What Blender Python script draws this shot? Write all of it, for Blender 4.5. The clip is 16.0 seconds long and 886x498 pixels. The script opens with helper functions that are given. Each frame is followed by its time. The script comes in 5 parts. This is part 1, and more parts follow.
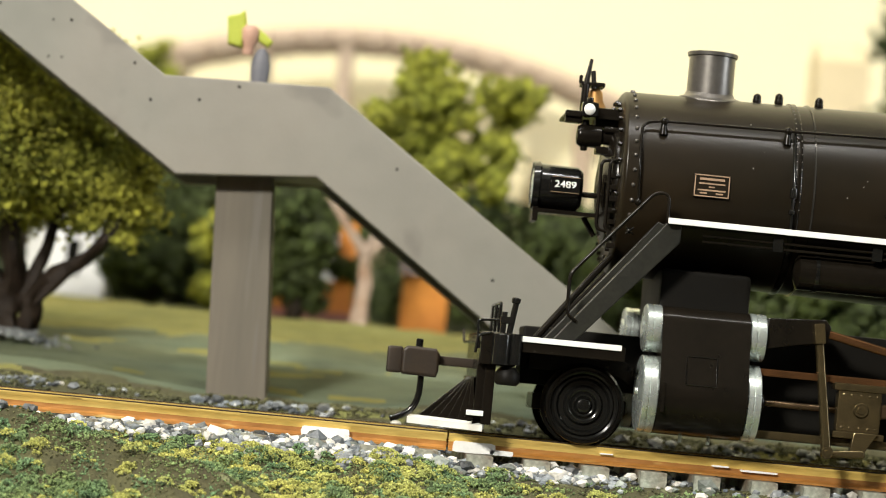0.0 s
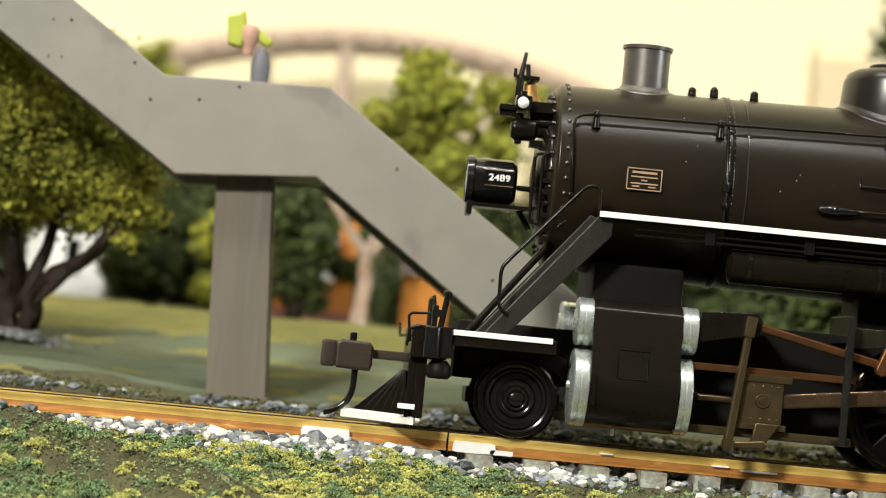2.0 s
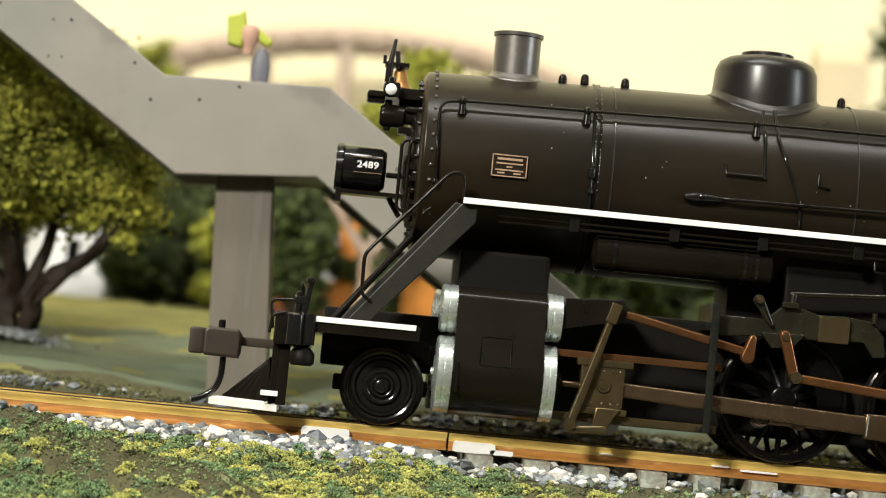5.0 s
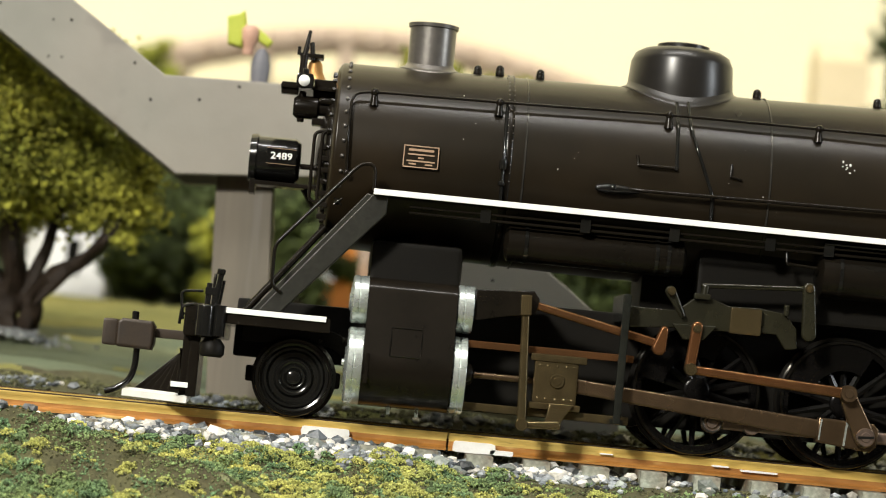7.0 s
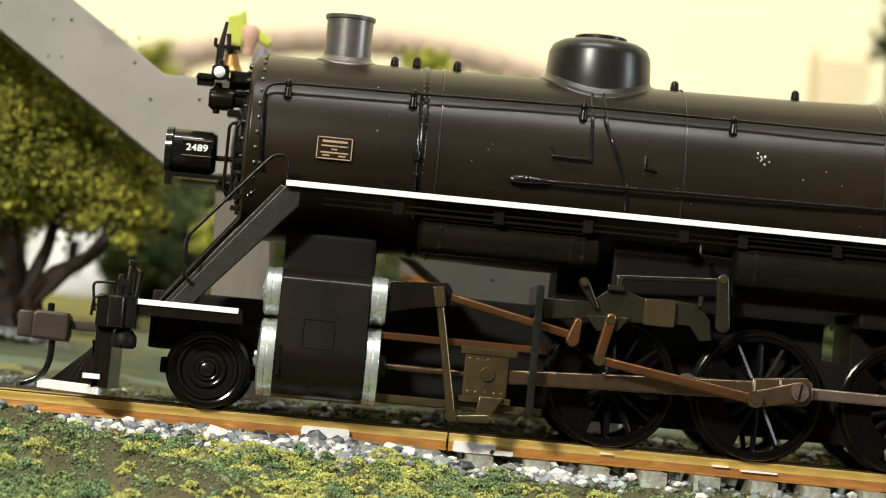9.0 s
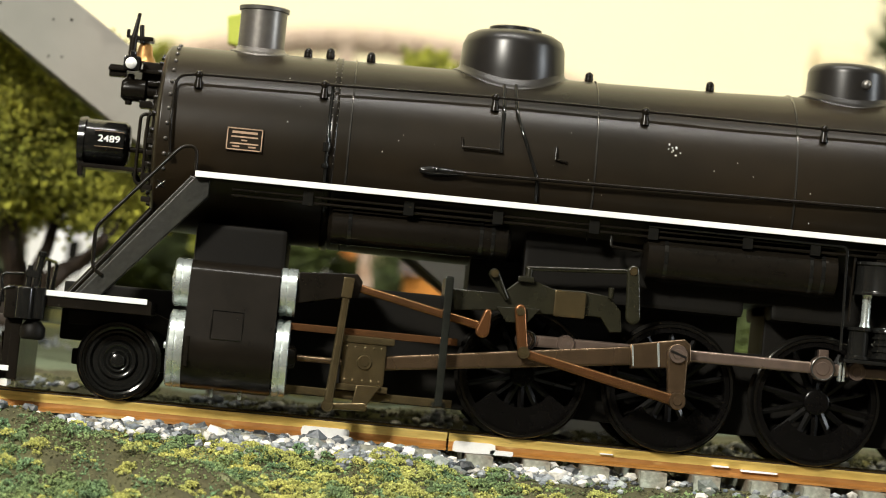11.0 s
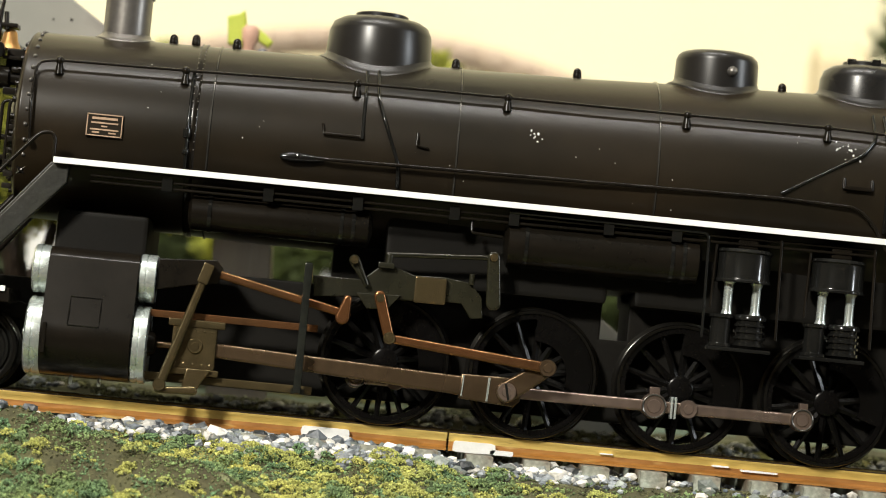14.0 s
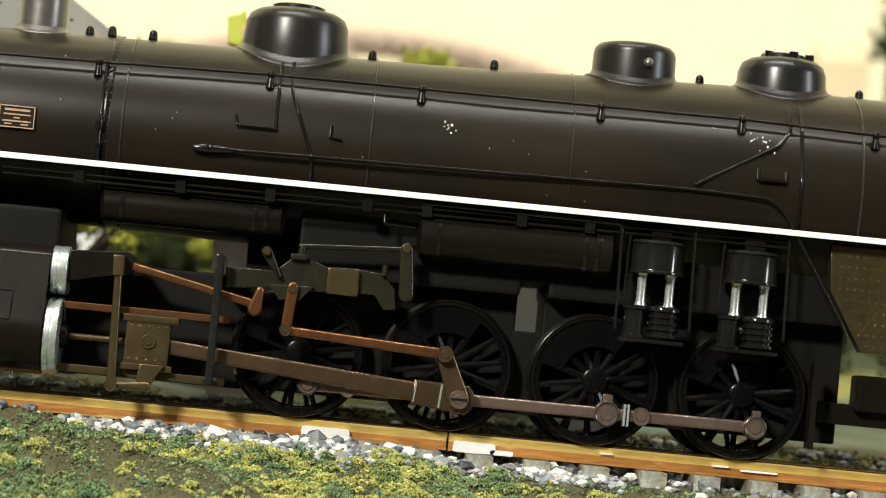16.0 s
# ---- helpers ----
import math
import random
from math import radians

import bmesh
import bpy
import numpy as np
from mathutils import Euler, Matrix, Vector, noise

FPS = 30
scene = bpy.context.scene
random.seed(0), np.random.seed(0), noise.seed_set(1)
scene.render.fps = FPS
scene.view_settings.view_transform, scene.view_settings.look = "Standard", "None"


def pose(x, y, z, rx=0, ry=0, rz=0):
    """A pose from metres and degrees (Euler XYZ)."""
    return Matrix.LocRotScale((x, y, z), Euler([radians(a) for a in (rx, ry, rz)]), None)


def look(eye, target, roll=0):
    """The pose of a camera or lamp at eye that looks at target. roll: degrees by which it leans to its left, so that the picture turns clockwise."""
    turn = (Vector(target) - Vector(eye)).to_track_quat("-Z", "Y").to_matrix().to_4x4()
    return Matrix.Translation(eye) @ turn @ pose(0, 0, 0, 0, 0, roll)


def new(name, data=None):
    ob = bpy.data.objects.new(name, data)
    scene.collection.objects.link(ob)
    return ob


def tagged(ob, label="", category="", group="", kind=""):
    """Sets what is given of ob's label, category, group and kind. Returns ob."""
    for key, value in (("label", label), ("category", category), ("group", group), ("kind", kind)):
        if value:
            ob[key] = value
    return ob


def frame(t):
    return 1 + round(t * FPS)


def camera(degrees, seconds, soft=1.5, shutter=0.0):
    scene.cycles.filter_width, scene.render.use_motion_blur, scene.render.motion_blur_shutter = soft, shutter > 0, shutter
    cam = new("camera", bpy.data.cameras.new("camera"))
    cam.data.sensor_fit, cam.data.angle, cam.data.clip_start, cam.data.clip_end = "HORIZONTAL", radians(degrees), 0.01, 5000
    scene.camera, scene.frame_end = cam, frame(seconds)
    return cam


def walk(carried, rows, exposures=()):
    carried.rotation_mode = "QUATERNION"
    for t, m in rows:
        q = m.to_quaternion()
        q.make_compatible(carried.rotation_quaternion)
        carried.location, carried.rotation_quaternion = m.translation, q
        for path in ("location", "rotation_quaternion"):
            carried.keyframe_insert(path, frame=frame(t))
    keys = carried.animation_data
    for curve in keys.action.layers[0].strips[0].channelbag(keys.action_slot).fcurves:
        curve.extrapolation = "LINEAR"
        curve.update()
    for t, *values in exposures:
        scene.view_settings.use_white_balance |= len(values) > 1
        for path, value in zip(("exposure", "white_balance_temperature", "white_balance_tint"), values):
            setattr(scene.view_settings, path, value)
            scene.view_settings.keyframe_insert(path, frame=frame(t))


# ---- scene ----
# ---- camera ----
# A hand-built model railway at 1:87; all lengths below are written in millimetres and scaled by MM.
MM = 0.001
RAIL = 10.0   # height of the rail head over the base board
cam = camera(20.12, 16.0, soft=1.0)
EYE = Vector((-13.549, -348.529, 7.576 + RAIL)) * MM
AIM = Vector((0.038796, 0.997988, 0.050150))
walk(cam, [(0.0, look(EYE, EYE + AIM, 5.527)), (16.0, look(EYE, EYE + AIM, 5.527))],
     exposures=[(0.0, 0.0), (16.0, 0.0)])
cam.data.dof.use_dof = True
cam.data.dof.focus_distance = 0.334
cam.data.dof.aperture_fstop = 27.0

# way of the locomotive along the track: seconds, millimetres
RUN = [(0.0, 0.0), (0.3, 0.0), (0.5, -0.35), (1.0, -3.31), (1.5, -6.27), (2.0, -9.23), (2.5, -12.1), (3.0, -14.78),
       (3.5, -18.0), (4.0, -21.37), (6.5, -36.54), (7.0, -39.56), (7.5, -42.36), (8.0, -45.01), (8.5, -48.18),
       (9.0, -51.26), (11.5, -66.36), (12.0, -69.24), (12.5, -72.64), (13.0, -75.9), (13.5, -79.01), (14.0, -82.2),
       (14.5, -85.02), (15.0, -88.24), (15.5, -90.92), (16.0, -93.93)]


def way(t):
    """Where the locomotive is at t seconds, in millimetres."""
    ts, ss = zip(*RUN)
    k = max(0, min(len(ts) - 2, sum(1 for a in ts if a <= t) - 1))
    h = ts[k + 1] - ts[k]

    def slope(i):
        if i <= 1:
            return 0.0
        if i >= len(ts) - 1:
            return (ss[-1] - ss[-2]) / (ts[-1] - ts[-2])
        a, b = (ss[i] - ss[i - 1]) / (ts[i] - ts[i - 1]), (ss[i + 1] - ss[i]) / (ts[i + 1] - ts[i])
        return (a + b) / 2
    u = (t - ts[k]) / h
    return ((2 * u**3 - 3 * u**2 + 1) * ss[k] + (u**3 - 2 * u**2 + u) * h * slope(k)
            + (-2 * u**3 + 3 * u**2) * ss[k + 1] + (u**3 - u**2) * h * slope(k + 1))


# ---- light ----
world = bpy.data.worlds.new("world")
scene.world = world
world.use_nodes = True
world.node_tree.nodes["Background"].inputs[0].default_value = (0.9, 0.95, 1.0, 1)
world.node_tree.nodes["Background"].inputs[1].default_value = 0.3


def area_lamp(name, eye, target, sx, sy, watts, colour):
    lamp = bpy.data.lights.new(name, "AREA")
    lamp.shape, lamp.size, lamp.size_y, lamp.energy, lamp.color = "RECTANGLE", sx, sy, watts, colour
    ob = new(name, lamp)
    ob.matrix_world = look(eye, target)
    return ob


# a shaded work lamp behind and above the camera, a long tube light on the ceiling, and a window in the east wall
area_lamp("work_lamp", (-0.80, -1.45, 0.85), (0.0, 0.05, 0.0), 0.22, 0.20, 42, (1.0, 0.955, 0.85))
area_lamp("ceiling_lamp", (-0.20, -0.42, 1.25), (-0.1, 0.05, 0.0), 1.1, 0.04, 14, (1.0, 0.97, 0.92))
area_lamp("window_light", (1.78, -0.75, 0.55), (0.0, 0.0, 0.05), 0.2, 0.6, 12, (0.9, 0.96, 1.0))


# ---- materials ----
def material(name, colour, rough=0.6, metal=0.0, second=None, mix=0.5, scale=300.0, grain=0.15, bump=0.0, bump_scale=1500.0,
             island=0.0, third=None, spots=0.62, coat=0.0, spec=0.5, stretch=None):
    """A surface with variation at two scales. scale: how many patches to a metre."""
    m = bpy.data.materials.new(name)
    m.use_nodes = True
    nt = m.node_tree
    b = nt.nodes["Principled BSDF"]
    b.inputs["Metallic"].default_value = metal
    b.inputs["Coat Weight"].default_value = coat
    b.inputs["Specular IOR Level"].default_value = spec
    geo = nt.nodes.new("ShaderNodeTexCoord")

    def noise_node(s, detail=4.0):
        n = nt.nodes.new("ShaderNodeTexNoise")
        n.inputs["Scale"].default_value, n.inputs["Detail"].default_value = s, detail
        if stretch:
            mp = nt.nodes.new("ShaderNodeMapping")
            mp.inputs["Scale"].default_value = stretch
            nt.links.new(geo.outputs["Object"], mp.inputs["Vector"])
            nt.links.new(mp.outputs[0], n.inputs["Vector"])
        else:
            nt.links.new(geo.outputs["Object"], n.inputs["Vector"])
        return n

    def mixed(fac, a, c, kind="MIX"):
        x = nt.nodes.new("ShaderNodeMix")
        x.data_type, x.blend_type = "RGBA", kind
        if isinstance(fac, float):
            x.inputs[0].default_value = fac
        else:
            nt.links.new(fac, x.inputs[0])
        for k, v in ((6, a), (7, c)):
            if isinstance(v, tuple):
                x.inputs[k].default_value = (*v, 1)
            else:
                nt.links.new(v, x.inputs[k])
        return x.outputs[2]

    def ramp(src, lo, hi):
        r = nt.nodes.new("ShaderNodeMapRange")
        r.inputs[1].default_value, r.inputs[2].default_value = lo, hi
        nt.links.new(src, r.inputs[0])
        return r.outputs[0]
    big = noise_node(scale, 5.0)
    col = mixed(ramp(big.outputs["Fac"], 0.5 - mix * 0.4, 0.5 + (1 - mix) * 0.4), colour, second or tuple(c * 0.7 for c in colour))
    if third:
        sp = noise_node(scale * 3.1, 3.0)
        col = mixed(ramp(sp.outputs["Fac"], spots, spots + 0.06), col, third)
    fine = noise_node(scale * 9.0, 2.0)
    gr = ramp(fine.outputs["Fac"], 0.25, 0.75)
    lo = mixed(grain, col, (0.0, 0.0, 0.0))
    hi = mixed(grain * 0.5, col, (1.0, 1.0, 1.0), "SOFT_LIGHT")
    col = mixed(gr, lo, hi)
    if island:
        isl = nt.nodes.new("ShaderNodeNewGeometry")
        hsv = nt.nodes.new("ShaderNodeHueSaturation")
        v = nt.nodes.new("ShaderNodeMapRange")
        v.inputs[3].default_value, v.inputs[4].default_value = 1 - island, 1 + island
        nt.links.new(isl.outputs["Random Per Island"], v.inputs[0])
        nt.links.new(v.outputs[0], hsv.inputs["Value"])
        nt.links.new(col, hsv.inputs["Color"])
        col = hsv.outputs[0]
    nt.links.new(col, b.inputs["Base Color"])
    rr = nt.nodes.new("ShaderNodeMapRange")
    rr.inputs[3].default_value, rr.inputs[4].default_value = max(0.02, rough - 0.08), min(1.0, rough + 0.08)
    nt.links.new(big.outputs["Fac"], rr.inputs[0])
    nt.links.new(rr.outputs[0], b.inputs["Roughness"])
    if bump:
        bn = noise_node(bump_scale, 4.0)
        bu = nt.nodes.new("ShaderNodeBump")
        bu.inputs["Strength"].default_value, bu.inputs["Distance"].default_value = bump, 0.0004
        nt.links.new(bn.outputs["Fac"], bu.inputs["Height"])
        nt.links.new(bu.outputs[0], b.inputs["Normal"])
    return m


BLACK = material("black_loco_paint", (0.0065, 0.0055, 0.004), 0.24, 0.0, (0.0105, 0.008, 0.0055), scale=120, spec=0.2, bump=0.02, third=(0.09, 0.085, 0.075), spots=0.72)
BOILER = material("boiler_paint", (0.0098, 0.0082, 0.0054), 0.31, 0.0, (0.0195, 0.0127, 0.006), scale=30, spec=0.24, bump=0.03, bump_scale=900, third=(0.12, 0.11, 0.10), spots=0.745)
GLOSS = material("gloss_black_enamel", (0.006, 0.006, 0.0055), 0.13, 0.0, (0.010, 0.010, 0.009), scale=150)
DOME = material("satin_black_dome_paint", (0.011, 0.0105, 0.010), 0.3, 0.0, (0.016, 0.014, 0.012), scale=80, spec=0.38)
WHEELM = material("black_wheel_enamel", (0.0032, 0.003, 0.0027), 0.2, 0.0, (0.0045, 0.004, 0.0038), scale=150, spec=0.13)
SOOT = material("sooty_frame_black", (0.008, 0.007, 0.0055), 0.5, 0.0, (0.006, 0.0055, 0.0045), scale=200, spec=0.12)
STEEL = material("bright_cylinder_steel", (0.76, 0.83, 0.80), 0.27, 0.75, (0.62, 0.69, 0.66), scale=350, grain=0.15, bump=0.03)
RODS = material("browned_rod_metal", (0.15, 0.098, 0.056), 0.27, 0.75, (0.115, 0.078, 0.046), scale=70, grain=0.2, bump=0.05, third=(0.24, 0.15, 0.09), spots=0.7)
SIDEROD = material("dull_pinkish_rod_steel", (0.30, 0.225, 0.185), 0.28, 0.75, (0.21, 0.155, 0.125), scale=60, grain=0.2, bump=0.05, third=(0.38, 0.31, 0.27), spots=0.7)
OLIVE = material("dull_olive_bronze", (0.15, 0.112, 0.055), 0.25, 0.75, (0.10, 0.08, 0.04), scale=90, grain=0.25, bump=0.07, third=(0.24, 0.15, 0.06), spots=0.68)
COPPER = material("copper_rod_metal", (0.235, 0.098, 0.038), 0.25, 0.75, (0.15, 0.078, 0.034), scale=80, grain=0.2, bump=0.05, third=(0.34, 0.15, 0.06), spots=0.68)
BAND = material("worn_band_metal", (0.09, 0.085, 0.075), 0.22, 0.6, (0.05, 0.047, 0.04), scale=120, grain=0.2)
YOKE = material("greenish_yoke_steel", (0.055, 0.06, 0.05), 0.18, 0.7, (0.03, 0.032, 0.027), scale=140, grain=0.3)
# Light falling on the ladder plates is put into this lighter grey.
STEPM = material("lit_grey_ladder_plate", (0.026, 0.026, 0.02), 0.36, 0.2, (0.016, 0.016, 0.013), scale=200, grain=0.3, bump=0.1)
WHITE = material("white_edge_paint", (0.90, 0.90, 0.88), 0.4, 0.0, (0.78, 0.78, 0.75), scale=400, grain=0.06)
BRASS = material("old_brass", (0.55, 0.30, 0.10), 0.35, 0.7, (0.4, 0.2, 0.07), scale=600)
GREENB = material("dark_green_black_gear", (0.021, 0.02, 0.011), 0.26, 0.15, (0.013, 0.0125, 0.008), scale=90, bump=0.06)
STACKM = material("burnished_stack_metal", (0.19, 0.18, 0.165), 0.36, 0.7, (0.14, 0.13, 0.12), scale=120, grain=0.15, bump=0.05, third=(0.26, 0.25, 0.23), spots=0.72)
GOLD = material("gilt_letter_paint", (0.46, 0.31, 0.20), 0.5, 0.2, scale=900)
TYRE = material("worn_tyre_steel", (0.05, 0.048, 0.042), 0.17, 0.9, (0.03, 0.028, 0.025), scale=250)
BROWN = material("coupler_rust_brown", (0.036, 0.023, 0.013), 0.45, 0.2, (0.022, 0.015, 0.01), scale=400, bump=0.04)
RAILM = material("brassy_rail_side", (0.82, 0.62, 0.19), 0.36, 0.3, (0.66, 0.42, 0.09), scale=160, grain=0.25, bump=0.2, third=(0.16, 0.09, 0.04), spots=0.66, stretch=(0.25, 1.0, 1.6))
RAILTOP = material("dark_rail_head", (0.10, 0.07, 0.05), 0.35, 0.7, scale=200)
TIE = material("stained_sleeper_wood", (0.15, 0.105, 0.07), 0.7, 0.0, (0.42, 0.47, 0.39), scale=200, grain=0.4, bump=0.5)
CONCRETE = material("painted_concrete_grey", (0.27, 0.245, 0.21), 0.6, 0.0, (0.215, 0.216, 0.187), scale=22, grain=0.07, bump=0.06, third=(0.205, 0.19, 0.165), spots=0.60)
# Stain streaks on concrete darkened to include the shade under the landing.
PIER = material("shaded_stained_pier_concrete", (0.165, 0.142, 0.11), 0.65, 0.0, (0.125, 0.112, 0.088), scale=110, grain=0.1, bump=0.08, third=(0.15, 0.135, 0.115), spots=0.68, stretch=(1.0, 1.0, 0.08))
EARTH = material("olive_scenic_earth", (0.098, 0.098, 0.04), 0.95, 0.0, (0.06, 0.054, 0.026), scale=90, grain=0.35, bump=0.5, third=(0.17, 0.18, 0.09), spots=0.66)
LAWN = material("yellow_olive_turf", (0.27, 0.245, 0.062), 0.95, 0.0, (0.16, 0.17, 0.05), scale=60, grain=0.25, bump=0.4, stretch=(0.4, 1.0, 1.0))
WOODS = material("dark_wooded_bank", (0.045, 0.060, 0.018), 0.95, 0.0, (0.02, 0.03, 0.012), scale=60, grain=0.4, bump=0.8)
GRASS = material("blue_green_turf", (0.14, 0.145, 0.06), 0.95, 0.0, (0.10, 0.145, 0.108), scale=24, grain=0.35, bump=0.5, stretch=(0.5, 1.0, 1.0))
CREAM = material("cream_backdrop_paint", (0.88, 0.80, 0.51), 0.85, 0.0, (0.90, 0.83, 0.57), scale=4, grain=0.02)
PLASTER = material("room_wall_paint", (0.13, 0.11, 0.085), 0.85, 0.0, scale=4, grain=0.03)
CEILING = material("white_ceiling_paint", (0.78, 0.78, 0.76), 0.85, 0.0, scale=4, grain=0.03)
RUST = material("rusty_rail_foot", (0.50, 0.23, 0.05), 0.5, 0.25, (0.27, 0.11, 0.03), scale=160, grain=0.3, bump=0.3, third=(0.62, 0.40, 0.13), spots=0.62, stretch=(0.25, 1.0, 1.0))
CARPET = material("room_carpet", (0.22, 0.19, 0.16), 0.95, 0.0, scale=60, grain=0.4)


# ---- shapes ----
class Shape:
    """A mesh in the making, in millimetres."""

    def __init__(self):
        self.v, self.f, self.uv = [], [], 0

    def add(self, verts, faces):
        n = len(self.v)
        self.v += [tuple(a) for a in verts]
        self.f += [tuple(i + n for i in a) for a in faces]
        return self

    def box(self, x0, x1, y0, y1, z0, z1, c=0.0):
        """A block with edges chamfered by c."""
        c = min(c, (x1 - x0) * 0.45, (y1 - y0) * 0.45, (z1 - z0) * 0.45)
        if c <= 0:
            v = [(x, y, z) for x in (x0, x1) for y in (y0, y1) for z in (z0, z1)]
            return self.add(v, [(0, 1, 3, 2), (4, 6, 7, 5), (0, 4, 5, 1), (2, 3, 7, 6), (0, 2, 6, 4), (1, 5, 7, 3)])
        bm = bmesh.new()
        bmesh.ops.create_cube(bm, size=1.0)
        for a in bm.verts:
            a.co = Vector(((x0 + x1) / 2 + a.co.x * (x1 - x0), (y0 + y1) / 2 + a.co.y * (y1 - y0), (z0 + z1) / 2 + a.co.z * (z1 - z0)))
        bmesh.ops.bevel(bm, geom=bm.edges[:], offset=c, segments=2, affect="EDGES", profile=0.6)
        return self.merge(bm)

    def merge(self, bm):
        bm.verts.index_update()
        self.add([a.co[:] for a in bm.verts], [[b.index for b in f.verts] for f in bm.faces])
        bm.free()
        return self

    def lathe(self, profile, base, axis="x", seg=32, arc=360.0, start=0.0):
        """Turns (along, radius) pairs round an axis through base."""
        n = len(profile)
        full = arc >= 359.9
        cols = seg if full else seg + 1
        v, f = [], []
        for k in range(cols):
            a = radians(start + arc * k / seg)
            ca, sa = math.cos(a), math.sin(a)
            for u, r in profile:
                p = {"x": (u, r * ca, r * sa), "y": (r * ca, u, r * sa), "z": (r * ca, r * sa, u)}[axis]
                v.append((base[0] + p[0], base[1] + p[1], base[2] + p[2]))
        for k in range(seg):
            a, b = k * n, ((k + 1) % cols) * n
            for i in range(n - 1):
                f.append((a + i, a + i + 1, b + i + 1, b + i))
        return self.add(v, f)

    def rod(self, p0, p1, r, seg=10, r1=None):
        """A round bar with closed, slightly rounded ends."""
        p0, p1 = Vector(p0), Vector(p1)
        r1 = r if r1 is None else r1
        d = p1 - p0
        q = d.to_track_quat("Z", "Y")
        h = d.length
        e = min(r, r1) * 0.25
        rings = [(0, r - e), (min(e, h / 3), r), (h - min(e, h / 3), r1), (h, r1 - e)]
        v, f = [], []
        for u, rad in rings:
            for k in range(seg):
                a = 2 * math.pi * k / seg
                v.append(p0 + q @ Vector((rad * math.cos(a), rad * math.sin(a), u)))
        for i in range(3):
            for k in range(seg):
                j = (k + 1) % seg
                f.append((i * seg + k, i * seg + j, (i + 1) * seg + j, (i + 1) * seg + k))
        f.append(tuple(reversed(range(seg))))
        f.append(tuple(range(3 * seg, 4 * seg)))
        return self.add(v, f)

    def pipe(self, path, r, seg=8, round_at=0.0):
        """A bent pipe along the path, its corners rounded."""
        pts = [Vector(p) for p in path]
        if round_at:
            out = [pts[0]]
            for a, b, c in zip(pts, pts[1:], pts[2:]):
                d0, d1 = min(round_at, (a - b).length / 2), min(round_at, (c - b).length / 2)
                s, e = b + (a - b).normalized() * d0, b + (c - b).normalized() * d1
                for k in range(6):
                    u = k / 5
                    out.append(s * (1 - u)**2 + b * 2 * u * (1 - u) + e * u * u)
            out.append(pts[-1])
            pts = out
        v, f = [], []
        up = Vector((0.13, -0.9, 0.41)).normalized()
        for i, p in enumerate(pts):
            d = (pts[min(i + 1, len(pts) - 1)] - pts[max(i - 1, 0)]).normalized()
            s = d.cross(up)
            s = s.normalized() if s.length > 1e-4 else Vector((1, 0, 0))
            w = s.cross(d).normalized()
            for k in range(seg):
                a = 2 * math.pi * k / seg
                v.append(p + (s * math.cos(a) + w * math.sin(a)) * r)
        for i in range(len(pts) - 1):
            for k in range(seg):
                j = (k + 1) % seg
                f.append((i * seg + k, i * seg + j, (i + 1) * seg + j, (i + 1) * seg + k))
        f += [tuple(reversed(range(seg))), tuple(range((len(pts) - 1) * seg, len(pts) * seg))]
        return self.add(v, f)

    def plate(self, outline, y0, y1, c=0.12):
        """A plate cut to an outline of (x, z), from y0 to y1, with its near edge eased."""
        n = len(outline)
        area = sum(a[0] * b[1] - b[0] * a[1] for a, b in zip(outline, outline[1:] + outline[:1]))
        sign = 1.0 if area > 0 else -1.0

        def inset(d):
            out = []
            for k in range(n):
                p, q, r = (Vector(outline[(k + o) % n]) for o in (-1, 0, 1))
                e0, e1 = (q - p).normalized(), (r - q).normalized()
                m = Vector((-e0.y - e1.y, e0.x + e1.x)) * sign
                m = m.normalized() if m.length > 1e-6 else Vector((-e0.y, e0.x)) * sign
                c0 = max(0.6, m.dot(Vector((-e0.y, e0.x)) * sign))
                out.append((q.x + m.x * d / c0, q.y + m.y * d / c0))
            return out
        e = min(c, (y1 - y0) * 0.4)
        rings = [(inset(e * 1.6), y0), (inset(e), y0), (inset(e * 0.3), y0 + e * 0.3), (outline, y0 + e), (outline, y1)]
        v = [(a, y, b) for ring, y in rings for a, b in ring]
        f = [tuple(range(n)), tuple(reversed(range(4 * n, 5 * n)))]
        for r in range(4):
            for k in range(n):
                j = (k + 1) % n
                f.append((r * n + j, r * n + k, (r + 1) * n + k, (r + 1) * n + j))
        return self.add(v, f)

    def limb(self, path, seg=9):
        """A tapering, slightly knotty branch along (x, y, z, radius) points."""
        pts = []
        for i in range(len(path) - 1):
            p0, p1, p2, p3 = (Vector(path[max(0, min(len(path) - 1, i + o))]) for o in (-1, 0, 1, 2))
            for k in range(4):
                u = k / 4
                pts.append(0.5 * (2 * p1 + (p2 - p0) * u + (2 * p0 - 5 * p1 + 4 * p2 - p3) * u * u + (3 * p1 - p0 - 3 * p2 + p3) * u**3))
        pts.append(Vector(path[-1]))
        v, f = [], []
        for i, p in enumerate(pts):
            d = (pts[min(i + 1, len(pts) - 1)] - pts[max(i - 1, 0)]).to_3d().normalized()
            s = d.cross(Vector((0, 1, 0))).normalized()
            w = s.cross(d).normalized()
            for k in range(seg):
                a = 2 * math.pi * k / seg
                r = p.w * (1 + 0.22 * math.sin(3 * a + i * 0.7) + 0.12 * math.sin(i * 1.9 + k))
                v.append(p.to_3d() + (s * math.cos(a) + w * math.sin(a)) * r)
        for i in range(len(pts) - 1):
            for k in range(seg):
                j = (k + 1) % seg
                f.append((i * seg + k, i * seg + j, (i + 1) * seg + j, (i + 1) * seg + k))
        f += [tuple(reversed(range(seg))), tuple(range((len(pts) - 1) * seg, len(pts) * seg))]
        return self.add(v, f)

